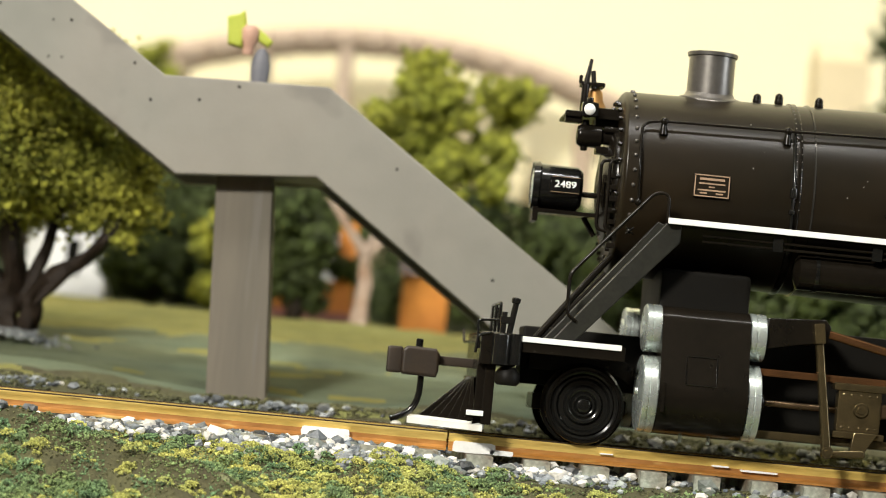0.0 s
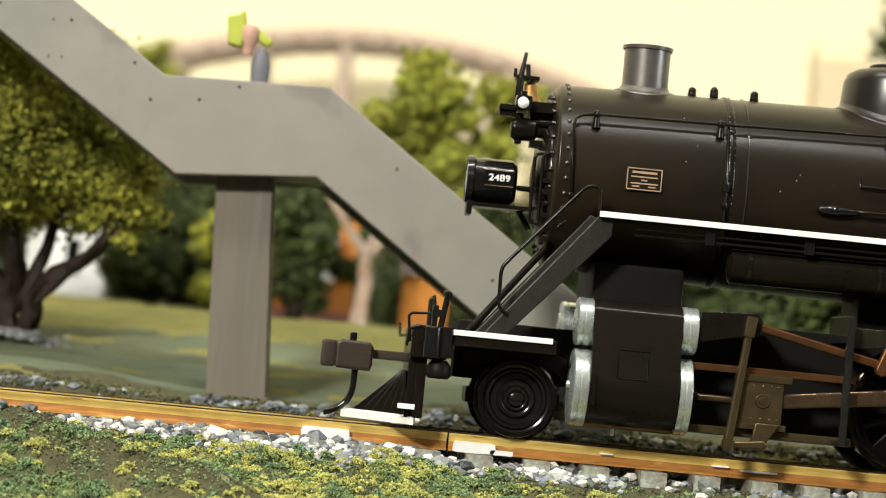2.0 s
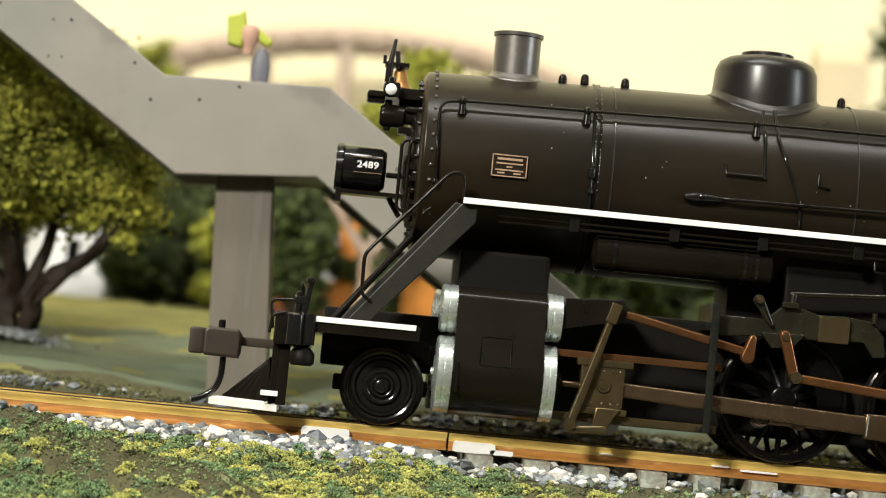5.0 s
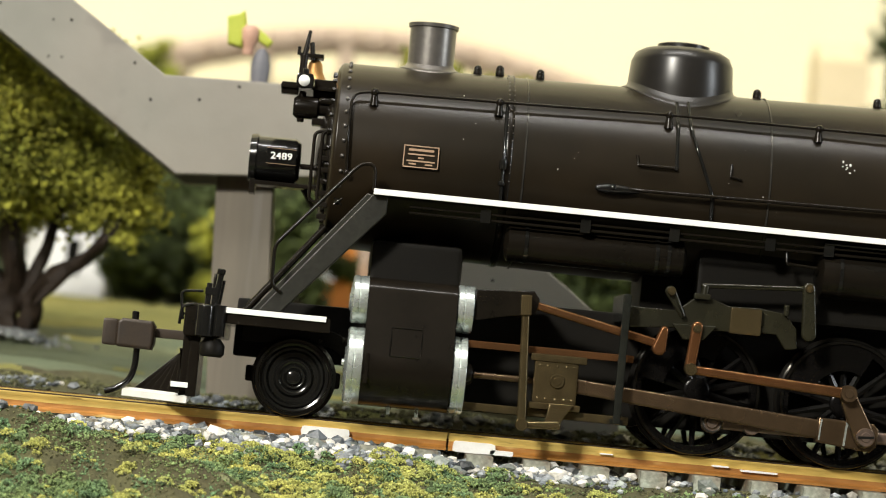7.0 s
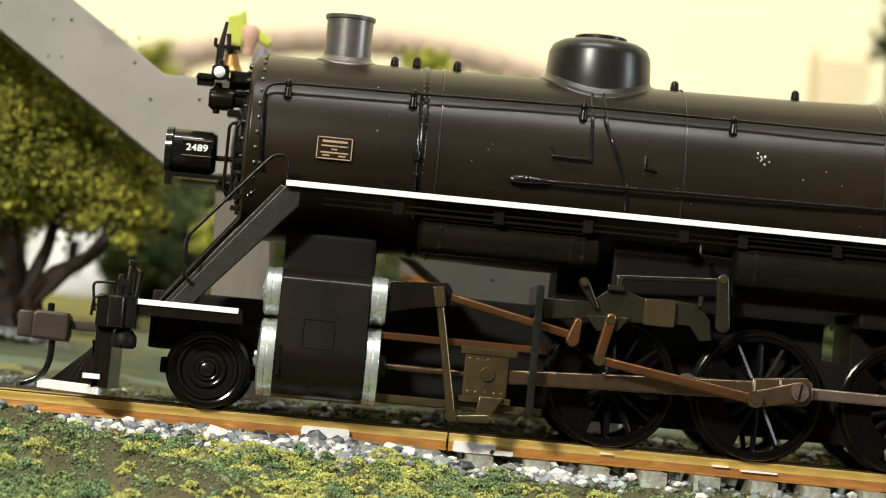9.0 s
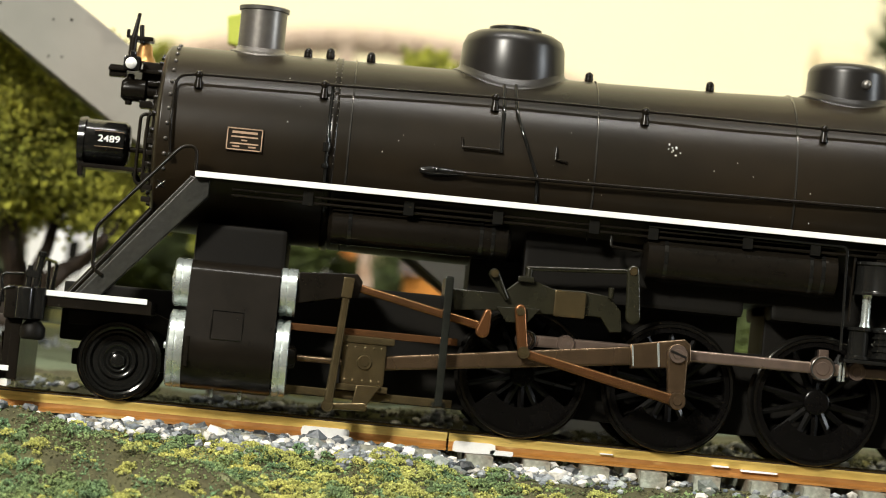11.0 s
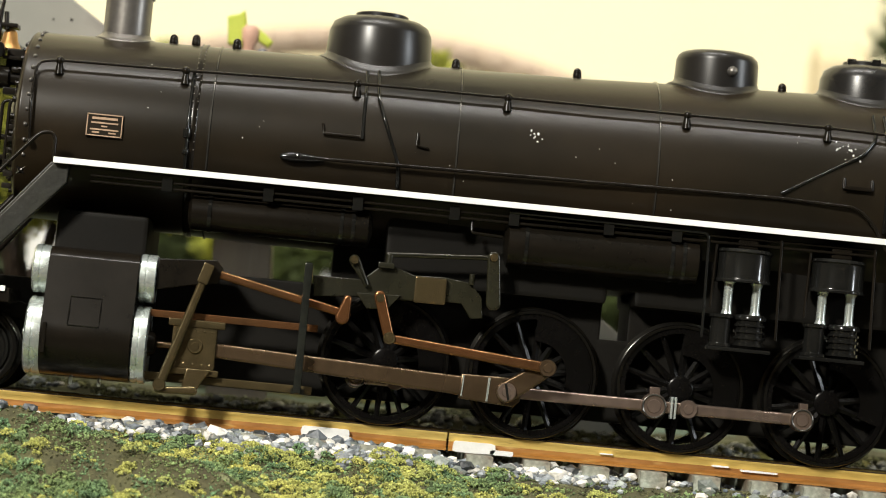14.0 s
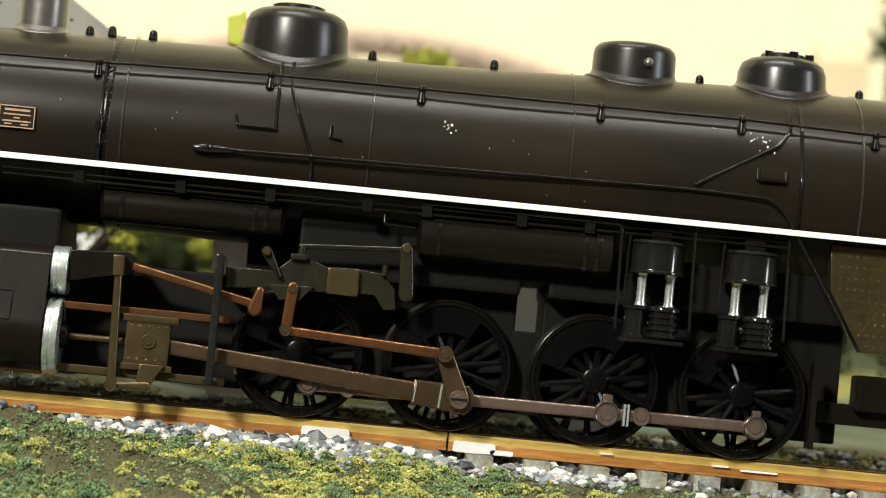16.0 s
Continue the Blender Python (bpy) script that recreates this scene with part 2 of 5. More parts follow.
    def ball(self, c, r, sz=1.0, sub=1, rough=0.0):
        bm = bmesh.new()
        bmesh.ops.create_icosphere(bm, subdivisions=sub, radius=1.0)
        for a in bm.verts:
            k = 1 + (random.uniform(-rough, rough) if rough else 0)
            a.co = Vector((c[0] + a.co.x * r * k, c[1] + a.co.y * r * k, c[2] + a.co.z * r * sz * k))
        return self.merge(bm)


def link_mesh(name, shape, mat, angle=35.0):
    me = bpy.data.meshes.new(name)
    me.from_pydata([(a[0] * MM, a[1] * MM, a[2] * MM) for a in shape.v], [], shape.f)
    me.materials.append(mat)
    bm = bmesh.new()
    bm.from_mesh(me)
    bmesh.ops.recalc_face_normals(bm, faces=bm.faces[:])
    bm.to_mesh(me)
    bm.free()
    me.polygons.foreach_set("use_smooth", [True] * len(me.polygons))
    if len(me.polygons) > 9000:
        me.set_sharp_from_angle(angle=radians(angle))
        return me
    # rounded edges shade softly while the flats beside them stay flat: normals weighted by area
    around = [[] for _ in me.vertices]
    for p in me.polygons:
        for a in p.vertices:
            around[a].append(p.index)
    nor = [p.normal.copy() for p in me.polygons]
    wide = [p.area for p in me.polygons]
    limit, out = math.cos(radians(50.0)), []
    for p in me.polygons:
        for a in p.vertices:
            n = Vector()
            for q in around[a]:
                if nor[q].dot(nor[p.index]) > limit:
                    n += nor[q] * wide[q]
            out.append(n.normalized() if n.length > 0 else nor[p.index])
    me.normals_split_custom_set(out)
    return me


def part(name, shape, mat, parent, label="", at=None):
    """One mesh under a thing or a part."""
    ob = new(name, link_mesh(name, shape, mat))
    ob.parent = parent
    if at:
        ob.location = [a * MM for a in at]
    return tagged(ob, label)


def thing(name, x, y, z, label, category, group="", kind=""):
    ob = new(name)
    ob.empty_display_size = 0.01
    ob.location = (x * MM, y * MM, z * MM)
    return tagged(ob, label, category, group, kind)


def whole(name, shape, mat, label, category="", group="", kind="", at=(0, 0, 0)):
    ob = new(name, link_mesh(name, shape, mat))
    ob.location = [a * MM for a in at]
    return tagged(ob, label, category, group, kind)


def fbm(x, y, s, seed=0.0):
    return noise.fractal(Vector((x / s, y / s, seed)), 0.9, 2.0, 4)


# ---- ground ----
def ease(a, b, x):
    u = max(0.0, min(1.0, (x - a) / (b - a)))
    return u * u * (3 - 2 * u)


def bury(x, y):
    """Earth and stone that lie over the sleeper ends where the track is old."""
    return (0.35 + 0.25 * fbm(x, y, 4.0) + (0.95 + 0.3 * fbm(x, y, 5.0)) * (1 - ease(-4, 7, x))) * ease(9.4, 10.2, -y) * (1 - ease(15, 22, -y))


def ridges(x, y):
    """Two smooth low ridges that run aslant down the front bank."""
    z = 0.0
    for off, amp, wide in ((0.0, 2.5, 1.9), (7.0, 2.3, 1.9)):
        d = (y + 17 + off) + (x + 54) * 0.45
        z += amp * math.exp(-(d / wide)**2) * (1 - ease(-26, -16, x)) * ease(13.5, 17, -y)
    return z


def ground_height(x, y):
    """Height of the scenery over the rail head."""
    if y < -13:
        z = -4.4 - 0.30 * (-13 - y) - 0.0035 * (-13 - y)**2 + bury(x, y)
        # two low mossy ridges run aslant down the bank
        z += ridges(x, y) + (0.8 * fbm(x, y, 9.0) + 0.45 * fbm(x, y, 2.5, 6.0)) * ease(13, 18, -y)
        return max(z, -60)
    if y < 13:
        return -4.4 + 0.12 * fbm(x, y, 4.0) + (bury(x, y) if y < -9.6 else 0.0)
    z = -4.4 + 5.0 * ease(13, 25, y) + 0.155 * max(0, min(y, 122) - 28) + 0.02 * max(0, y - 122) + 15.0 * ease(232, 285, y + 10 * fbm(x, 0, 30.0, 9.0)) * (1 + 0.35 * fbm(x, y, 40.0, 7.0))
    return z + (0.35 * fbm(x, y, 7.0) + 1.0 * fbm(x, y, 45.0, 3.0)) * ease(14, 24, y)


def build_ground():
    xs = np.concatenate([np.linspace(-420, -95, 30), np.arange(-92, 92, 1.0), np.linspace(95, 420, 30)])
    ys = np.concatenate([np.linspace(-110, -64, 16), np.arange(-62, 40, 1.0), np.linspace(42, 130, 36), np.linspace(136, 404, 34)])
    s = Shape()
    s.v = [(float(x), float(y), ground_height(float(x), float(y)) + RAIL) for y in ys for x in xs]
    n = len(xs)
    s.f = [(j * n + i, j * n + i + 1, (j + 1) * n + i + 1, (j + 1) * n + i) for j in range(len(ys) - 1) for i in range(n - 1)]
    g = whole("ground", s, EARTH, "green and brown scenic ground of a model railway", kind="structure")
    for m in (GRASS, LAWN, WOODS):
        g.data.materials.append(m)
    for p in g.data.polygons:
        x, y = p.center.x / MM, p.center.y / MM
        if y > 232:
            p.material_index = 3
        elif y > 92 + 12 * fbm(x, 0, 25.0, 3.0) or fbm(x, y * 4, 40.0, 11.0) > 0.5:
            p.material_index = 2
        elif y > 38 + 5 * fbm(x, 0, 14.0):
            p.material_index = 1


build_ground()


def build_room():
    """The room that the layout stands in: backdrop, walls, ceiling and floor."""
    def slab(name, x0, x1, y0, y1, z0, z1, mat, label):
        return whole(name, Shape().box(x0, x1, y0, y1, z0, z1), mat, label, kind="structure")
    slab("backdrop", -1800, 1800, 404, 440, -900, 1500, CREAM, "plain cream painted wall behind the layout")
    # Unseen walls are dark to cut reflections; the ceiling is white to add them.
    slab("wall_west", -1840, -1800, -2200, 440, -900, 1500, PLASTER, "unseen room wall, dark to cut reflections")
    east = Shape().box(1800, 1840, -2200, -900, -900, 1500).box(1800, 1840, -600, 440, -900, 1500)
    east.box(1800, 1840, -900, -600, -900, 200).box(1800, 1840, -900, -600, 900, 1500)
    whole("wall_east", east, PLASTER, "plain room wall with a narrow window", kind="structure")
    sash = Shape().box(1805, 1835, -899, -870, 201, 899, 3).box(1805, 1835, -630, -601, 201, 899, 3)
    sash.box(1805, 1835, -869, -631, 201, 230, 3).box(1805, 1835, -869, -631, 870, 899, 3)
    whole("window_1", sash, CEILING, "white painted frame of a narrow window", kind="structure")
    slab("wall_south", -1840, 1840, -2240, -2200, -900, 1500, PLASTER, "unseen room wall, dark to cut reflections")
    slab("ceiling", -1840, 1840, -2240, 440, 1500, 1540, CEILING, "plain pale ceiling")
    slab("floor", -1840, 1840, -2240, 440, -940, -900, CARPET, "dark room floor")
    board = Shape().box(-420, 420, -110, 404, -70, -52)
    for x in (-400, 360):
        for y in (-95, 350):
            board.box(x, x + 40, y, y + 40, -900, -69)
    whole("base_board", board, TIE, "wooden base board on legs under the layout", kind="structure")


build_room()


# ---- track ----
def build_track():
    track = thing("railway_track", 0, 0, RAIL, "brassy model rails on dark wooden sleepers in ballast", "railway track", kind="structure")
    section = [(-0.45, 0), (0.45, 0), (0.5, -0.15), (0.5, -0.5), (0.22, -0.75), (0.2, -1.3), (0.2, -1.9), (0.55, -2.15), (1.05, -2.3), (1.05, -2.55),
               (-1.05, -2.55), (-1.05, -2.3), (-0.55, -2.15), (-0.2, -1.9), (-0.2, -1.3), (-0.22, -0.75), (-0.5, -0.5), (-0.5, -0.15)]

    def rail(y, x0, x1):
        s = Shape()
        n = len(section)
        s.add([(x, y + a, b) for x in (x0, x1) for a, b in section],
              [(k, (k + 1) % n, n + (k + 1) % n, n + k) for k in range(n)] + [tuple(range(n)), tuple(reversed(range(n, 2 * n)))])
        r = part("rail", s, RAILM, track)
        r.data.materials.append(RUST)
        for p in r.data.polygons:
            p.material_index = 1 if -2.5 < p.center.z / MM < -1.35 else 0
        part("rail_head", Shape().box(x0, x1, y - 0.52, y + 0.52, -0.14, 0.03), RAILTOP, r, "dark worn running surface")
        return r
    near = rail(-8.25, -420, 2.65)
    rail(-8.25, 2.95, 420)
    rail(8.25, -420, 420)
    return track, near


track, near_rail = build_track()


# ---- station stair ----
def build_stair():
    st = thing("footbridge_stair", -29, 40, RAIL, "grey concrete station stair with solid parapets on a square pier", "stairs")
    upper = [(-122.0, 88.5), (-114.0, 96.2), (-43.2, 48.6), (-18.4, 49.2), (20.7, 22.3), (29.7, 15.6), (30.2, 0.0), (22.0, 0.0), (19.8, 8.0), (7.3, 16.9),
             (-19.0, 35.4), (-40.2, 33.8)]
    def para(y0, y1):
        return Shape().plate([(x + 29, z) for x, z in upper], y0 - 40, y1 - 40, 0.25)
    part("parapet", para(28, 30), CONCRETE, st)
    part("parapet", para(50, 52), CONCRETE, st)
    tread = link_mesh("tread", Shape().box(-0.1, 2.8, -10, 10, -2.2, 0, 0.1), CONCRETE)
    for x0, z0, x1, z1, n in ((-112, 88, -42, 41, 26), (-18, 41, 24, 12, 16)):
        for k in range(n):
            a = k / n
            ob = new("tread", tread)
            ob.parent, ob.location = st, ((x0 + (x1 - x0) * a + 29) * MM, 0, (z0 + (z1 - z0) * a) * MM)
    for x, z in ((-60.9, 49.6), (-58.9, 49.7), (-60.7, 55.2), (-58.0, 55.4), (-68.9, 56.9), (-47.9, 49.9), (-45.0, 44.6), (-37.7, 45.3), (-31.9, 47.9), (9.0, 22.5), (-7.0, 37.8)):
        part("nail_hole", Shape().lathe([(-0.06, 0), (-0.06, 0.16 if x % 2 > 1 else 0.24), (0.3, 0.24), (0.3, 0)], (x + 29, -12, z), "y", 10), SOOT, st)
    part("landing", Shape().box(-42 + 29, -17.8 + 29, -10, 10, 35.6, 37.2), CONCRETE, st)
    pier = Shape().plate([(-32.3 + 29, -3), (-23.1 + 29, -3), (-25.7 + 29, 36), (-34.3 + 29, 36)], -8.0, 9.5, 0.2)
    part("pier", pier, PIER, st, "stained square pier, darkened for the landing's shade")
    return st


build_stair()


# ---- locomotive ----
AXLE, WHEEL_R, CRANK = 8.77, 8.77, 4.58
DRIVERS = (75.4, 95.6, 115.8, 136.0)
loco = thing("steam_locomotive", 0, 0, RAIL, "black model steam locomotive with white running board edges", "locomotive")
ZC = 36.7


def build_boiler():
    prof = [(22.6, 0), (22.6, 11.9), (23.0, 12.6), (23.4, 12.9), (46.5, 13.25), (60, 13.5), (84, 13.75), (100, 14.1), (112, 14.6), (131, 15.2), (175, 15.2), (175, 0)]
    b = part("boiler", Shape().lathe(prof, (0, 0, ZC), "x", 72), BOILER, loco)
    def radius(x):
        return float(np.interp(x, [p[0] for p in prof[3:11]], [p[1] for p in prof[3:11]]))
    for x, w in ((46.6, 1.1), (48.9, 0.3), (82.3, 0.3), (109.5, 0.3), (149.0, 0.4)):
        part("boiler_band", Shape().lathe([(x - w / 2, radius(x)), (x - w / 4, radius(x) + 0.22), (x + w / 4, radius(x) + 0.22), (x + w / 2, radius(x))], (0, 0, ZC), "x", 72), BAND if w < 1 else BLACK, b, "thin worn metal band" if w < 1 else "")
    return b


boiler = build_boiler()


SPOKE = link_mesh("spoke", Shape().rod((1.3, 0, 0), (8.0, 0, 0), 0.55, 6, 0.4), WHEELM)


def build_wheel(x, y, r, spokes, name, parent):
    """A wheel whose axle lies along y; its outer face looks to -y."""
    w = Shape()
    w.lathe([(-1.0, r * 0.86), (-1.0, r - 0.55), (1.0, r - 0.55), (1.0, r * 0.86), (-1.0, r * 0.86)], (0, 0, 0), "y", 48)
    w.lathe([(-1.3, 0), (-1.3, r * 0.16), (-1.1, r * 0.2), (1.0, r * 0.2), (1.0, 0)], (0, 0, 0), "y", 20)
    if not spokes:
        w.lathe([(-0.5, r * 0.15), (-0.9, r * 0.24), (-0.9, r * 0.29), (-0.5, r * 0.33), (-0.75, r * 0.40), (-0.75, r * 0.46), (-0.25, r * 0.52), (-0.25, r * 0.64), (-0.8, r * 0.70), (-0.8, r * 0.76), (-0.45, r * 0.80), (-0.6, r * 0.88), (0.4, r * 0.88), (0.4, r * 0.1)], (0, 0, 0), "y", 48)
    ob = part(name, w, GLOSS if not spokes else WHEELM, parent, at=(x, y, r))
    for k in range(spokes):
        sp = new("spoke", SPOKE)
        sp.parent, sp.rotation_euler = ob, (0, 2 * math.pi * k / spokes, 0)
    part("tyre", Shape().lathe([(-1.25, r - 0.5), (-1.25, r - 0.12), (-1.1, r), (0.9, r), (1.0, r + 0.45), (1.3, r + 0.45), (1.3, r - 0.5), (-1.25, r - 0.5)], (0, 0, 0), "y", 56), TYRE, ob, "worn steel tyre")
    return ob


wheels = []
for side in (-1, 1):
    w = build_wheel(20.7, side * 8.6, 5.3, 0, "leading_wheel", loco)
    if side == 1:
        w.rotation_euler = (0, 0, math.pi)
    else:
        wheels.append((w, 5.3))
    for x in DRIVERS:
        w = build_wheel(x, side * 8.6, WHEEL_R, 14, "driving_wheel", loco)
        cw = Shape()
        cw.lathe([(-1.15, 4.6), (-1.15, 7.9), (0.9, 7.9), (0.9, 4.6), (-1.15, 4.6)], (0, 0, 0), "y", 14, 110, 125)
        part("counterweight", cw, WHEELM, w)
        if side == -1:
            part("crank_pin", Shape().lathe([(-6.0 if x == DRIVERS[1] else -4.4, 0), (-6.0 if x == DRIVERS[1] else -4.4, 0.9), (0, 0.95), (0, 0)], (CRANK, 0, 0), "y", 16), RODS, w)
            wheels.append((w, WHEEL_R))


def build_chassis():
    f = part("frame", Shape().box(12, 44, -4.5, 4.5, 7.5, 15.5, 0.4).box(43.5, 68, -6.0, 6.0, 3.0, 18.4, 0.4), SOOT, loco)
    part("rear_frame", Shape().box(67, 104.6, -6.0, 6.0, 3.2, 24.0, 0.4).box(104.0, 109.0, -6.0, 6.0, 3.2, 14.6, 0.4).box(108.3, 150, -6.0, 6.0, 3.2, 24.0, 0.4), SOOT, loco)
    part("firebox", Shape().box(74, 104.6, -10.6, 10.6, 19.2, 36.0, 0.8).box(104.0, 109.0, -10.6, 10.6, 21.2, 36.0, 0.4).box(108.3, 172, -10.6, 10.6, 19.2, 36.0, 0.8), SOOT, loco)
    part("saddle", Shape().box(29.5, 42, -10.6, 10.6, 9, 25, 0.8), SOOT, loco)
    for side in (-1, 1):
        part("running_board", Shape().box(29, 175, min(side * 16.6, side * 10.5), max(side * 16.6, side * 10.5), 30.6, 31.25, 0.1), BLACK, loco)
        part("board_edge", Shape().box(29, 175, min(side * 17.0, side * 16.61), max(side * 17.0, side * 16.61), 30.6, 31.4, 0.08), WHITE, loco, "white painted edge strip")
        cyl = Shape()
        sec = []
        for (cy, cz, r, a0, a1) in ((-12.6, 16.5, 3.3, 0, 150), (-12.4, 8.2, 5.7, 150, 360)):
            for k in range(15):
                a = radians(a0 + (a1 - a0) * k / 14)
                sec.append((cy + r * math.cos(a), cz + r * math.sin(a)))
        n = len(sec)
        cyl.add([(x, side * -1 * y, z) for x in (29.7, 41.6) for y, z in sec],
                [(k, (k + 1) % n, n + (k + 1) % n, n + k) for k in range(n)] + [tuple(range(n)), tuple(reversed(range(n, 2 * n)))])
        c = part("cylinder", cyl, BLACK, loco, "dark cylinder casing with bright ends")
        for x0, x1, cz, r in ((27.5, 29.72, 7.7, 5.2), (41.58, 43.6, 7.7, 5.2), (27.5, 29.72, 16.6, 3.25), (41.58, 43.9, 16.6, 3.25)):
            part("cylinder_head", Shape().lathe([(x0 - 0.2, 0), (x0 - 0.2, r * 0.45), (x0, r * 0.5), (x0, r - 0.3), (x0 + 0.25, r), (x0 + 0.9, r), (x0 + 0.95, r - 0.14), (x0 + 1.1, r - 0.14), (x0 + 1.15, r), (x1 - 0.1, r), (x1, r - 0.1), (x1, 0)], (0, side * 12.4, cz), "x", 40), STEEL, c, "bright steel cylinder head")
    part("pilot_deck", Shape().box(8, 25, -16.2, 16.2, 11.6, 13.5, 0.2), BLACK, loco)
    part("deck_edge", Shape().box(11, 24.4, -16.6, -16.21, 13.0, 13.75, 0.08), WHITE, loco, "white painted edge strip")
    part("buffer_beam", Shape().box(5.6, 10.6, -16.0, 16.0, 9.5, 14.0, 0.5), BLACK, loco)


build_chassis()


def flare(x, r):
    """The lip at a dome's foot, bent to lie on the boiler."""
    big = float(np.interp(x, [23, 60, 84, 112, 131], [12.95, 13.5, 13.75, 14.6, 15.2]))
    s, n = Shape(), 48
    prof = [(r + 0.95, -0.25), (r + 0.9, 0.05), (r + 0.62, 0.16), (r + 0.2, 0.32), (r + 0.02, 0.75), (r - 0.3, 0.8)]
    v = []
    for k in range(n):
        a = 2 * math.pi * k / n
        for rad, up in prof:
            y = rad * math.sin(a)
            v.append((x + rad * math.cos(a), y, ZC + math.sqrt(big**2 - y * y) + up))
    m = len(prof)
    return s.add(v, [(k * m + i, k * m + i + 1, ((k + 1) % n) * m + i + 1, ((k + 1) % n) * m + i) for k in range(n) for i in range(m - 1)])


def build_domes():
    def dome(x, r, z1, skirt, hatch, boxy=False):
        prof = [(46.0 - skirt, r - 0.02), (50.0, r), (51.2, r), (z1 - 2.2, r * 0.97), (z1 - 1.0, r * 0.90), (z1 - 0.35, r * 0.75), (z1, r * 0.5), (z1 + 0.05, 0)]
        if boxy:
            prof = prof[:3] + [(z1 - 1.5, r * 0.985), (z1 - 0.8, r * 0.95), (z1 - 0.3, r * 0.86), (z1 - 0.05, r * 0.7), (z1 + 0.05, 0)]
        s = Shape().lathe(prof, (x, 0, 0), "z", 48)
        d = part("dome", s, DOME, loco)
        part("flare", flare(x, r), DOME, d)
        if hatch:
            part("hatch", Shape().lathe([(z1 - 0.2, r * 0.5), (z1 + 0.45, r * 0.5), (z1 + 0.6, r * 0.45), (z1 + 0.6, 0)], (x, 0, 0), "z", 24), DOME, d)
        return d
    dome(70.6, 7.4, 56.4, 3.0, True)
    part("dome_bolt", Shape().lathe([(-6.4, 0), (-6.35, 0.4), (-6.1, 0.7), (-5.6, 0.75)], (119.6, 0, 53.3), "y", 16), STACKM, dome(118.2, 5.9, 56.4, 0.5, False, True))
    rear = dome(139.2, 6.4, 56.5, 2.0, True)
    for dx, dy in ((-2.6, -1.6), (0.6, -3.1), (3.2, -1.2)):
        part("hatch_latch", Shape().box(139.2 + dx - 0.35, 139.2 + dx + 0.9, dy - 0.3, dy + 0.3, 56.3, 57.3, 0.12), GLOSS, rear)
    ch = part("chimney", Shape().lathe([(48.0, 3.25), (50.3, 3.25), (55.6, 3.25), (55.7, 3.5), (56.2, 3.55), (56.25, 2.9), (50, 2.7), (48, 2.7)], (35.3, 0, 0), "z", 40), STACKM, loco, "burnished dark metal chimney")
    part("flare", flare(35.3, 3.35), STACKM, ch)


build_domes()


# ---- locomotive fittings ----
def on_boiler(x, z, off=0.0):
    """The near side's y on the boiler at that length and height."""
    r = float(np.interp(x, [23, 60, 84, 112, 131], [12.95, 13.5, 13.75, 14.6, 15.2])) + off
    return -math.sqrt(max(0.5, r * r - (z - ZC)**2))


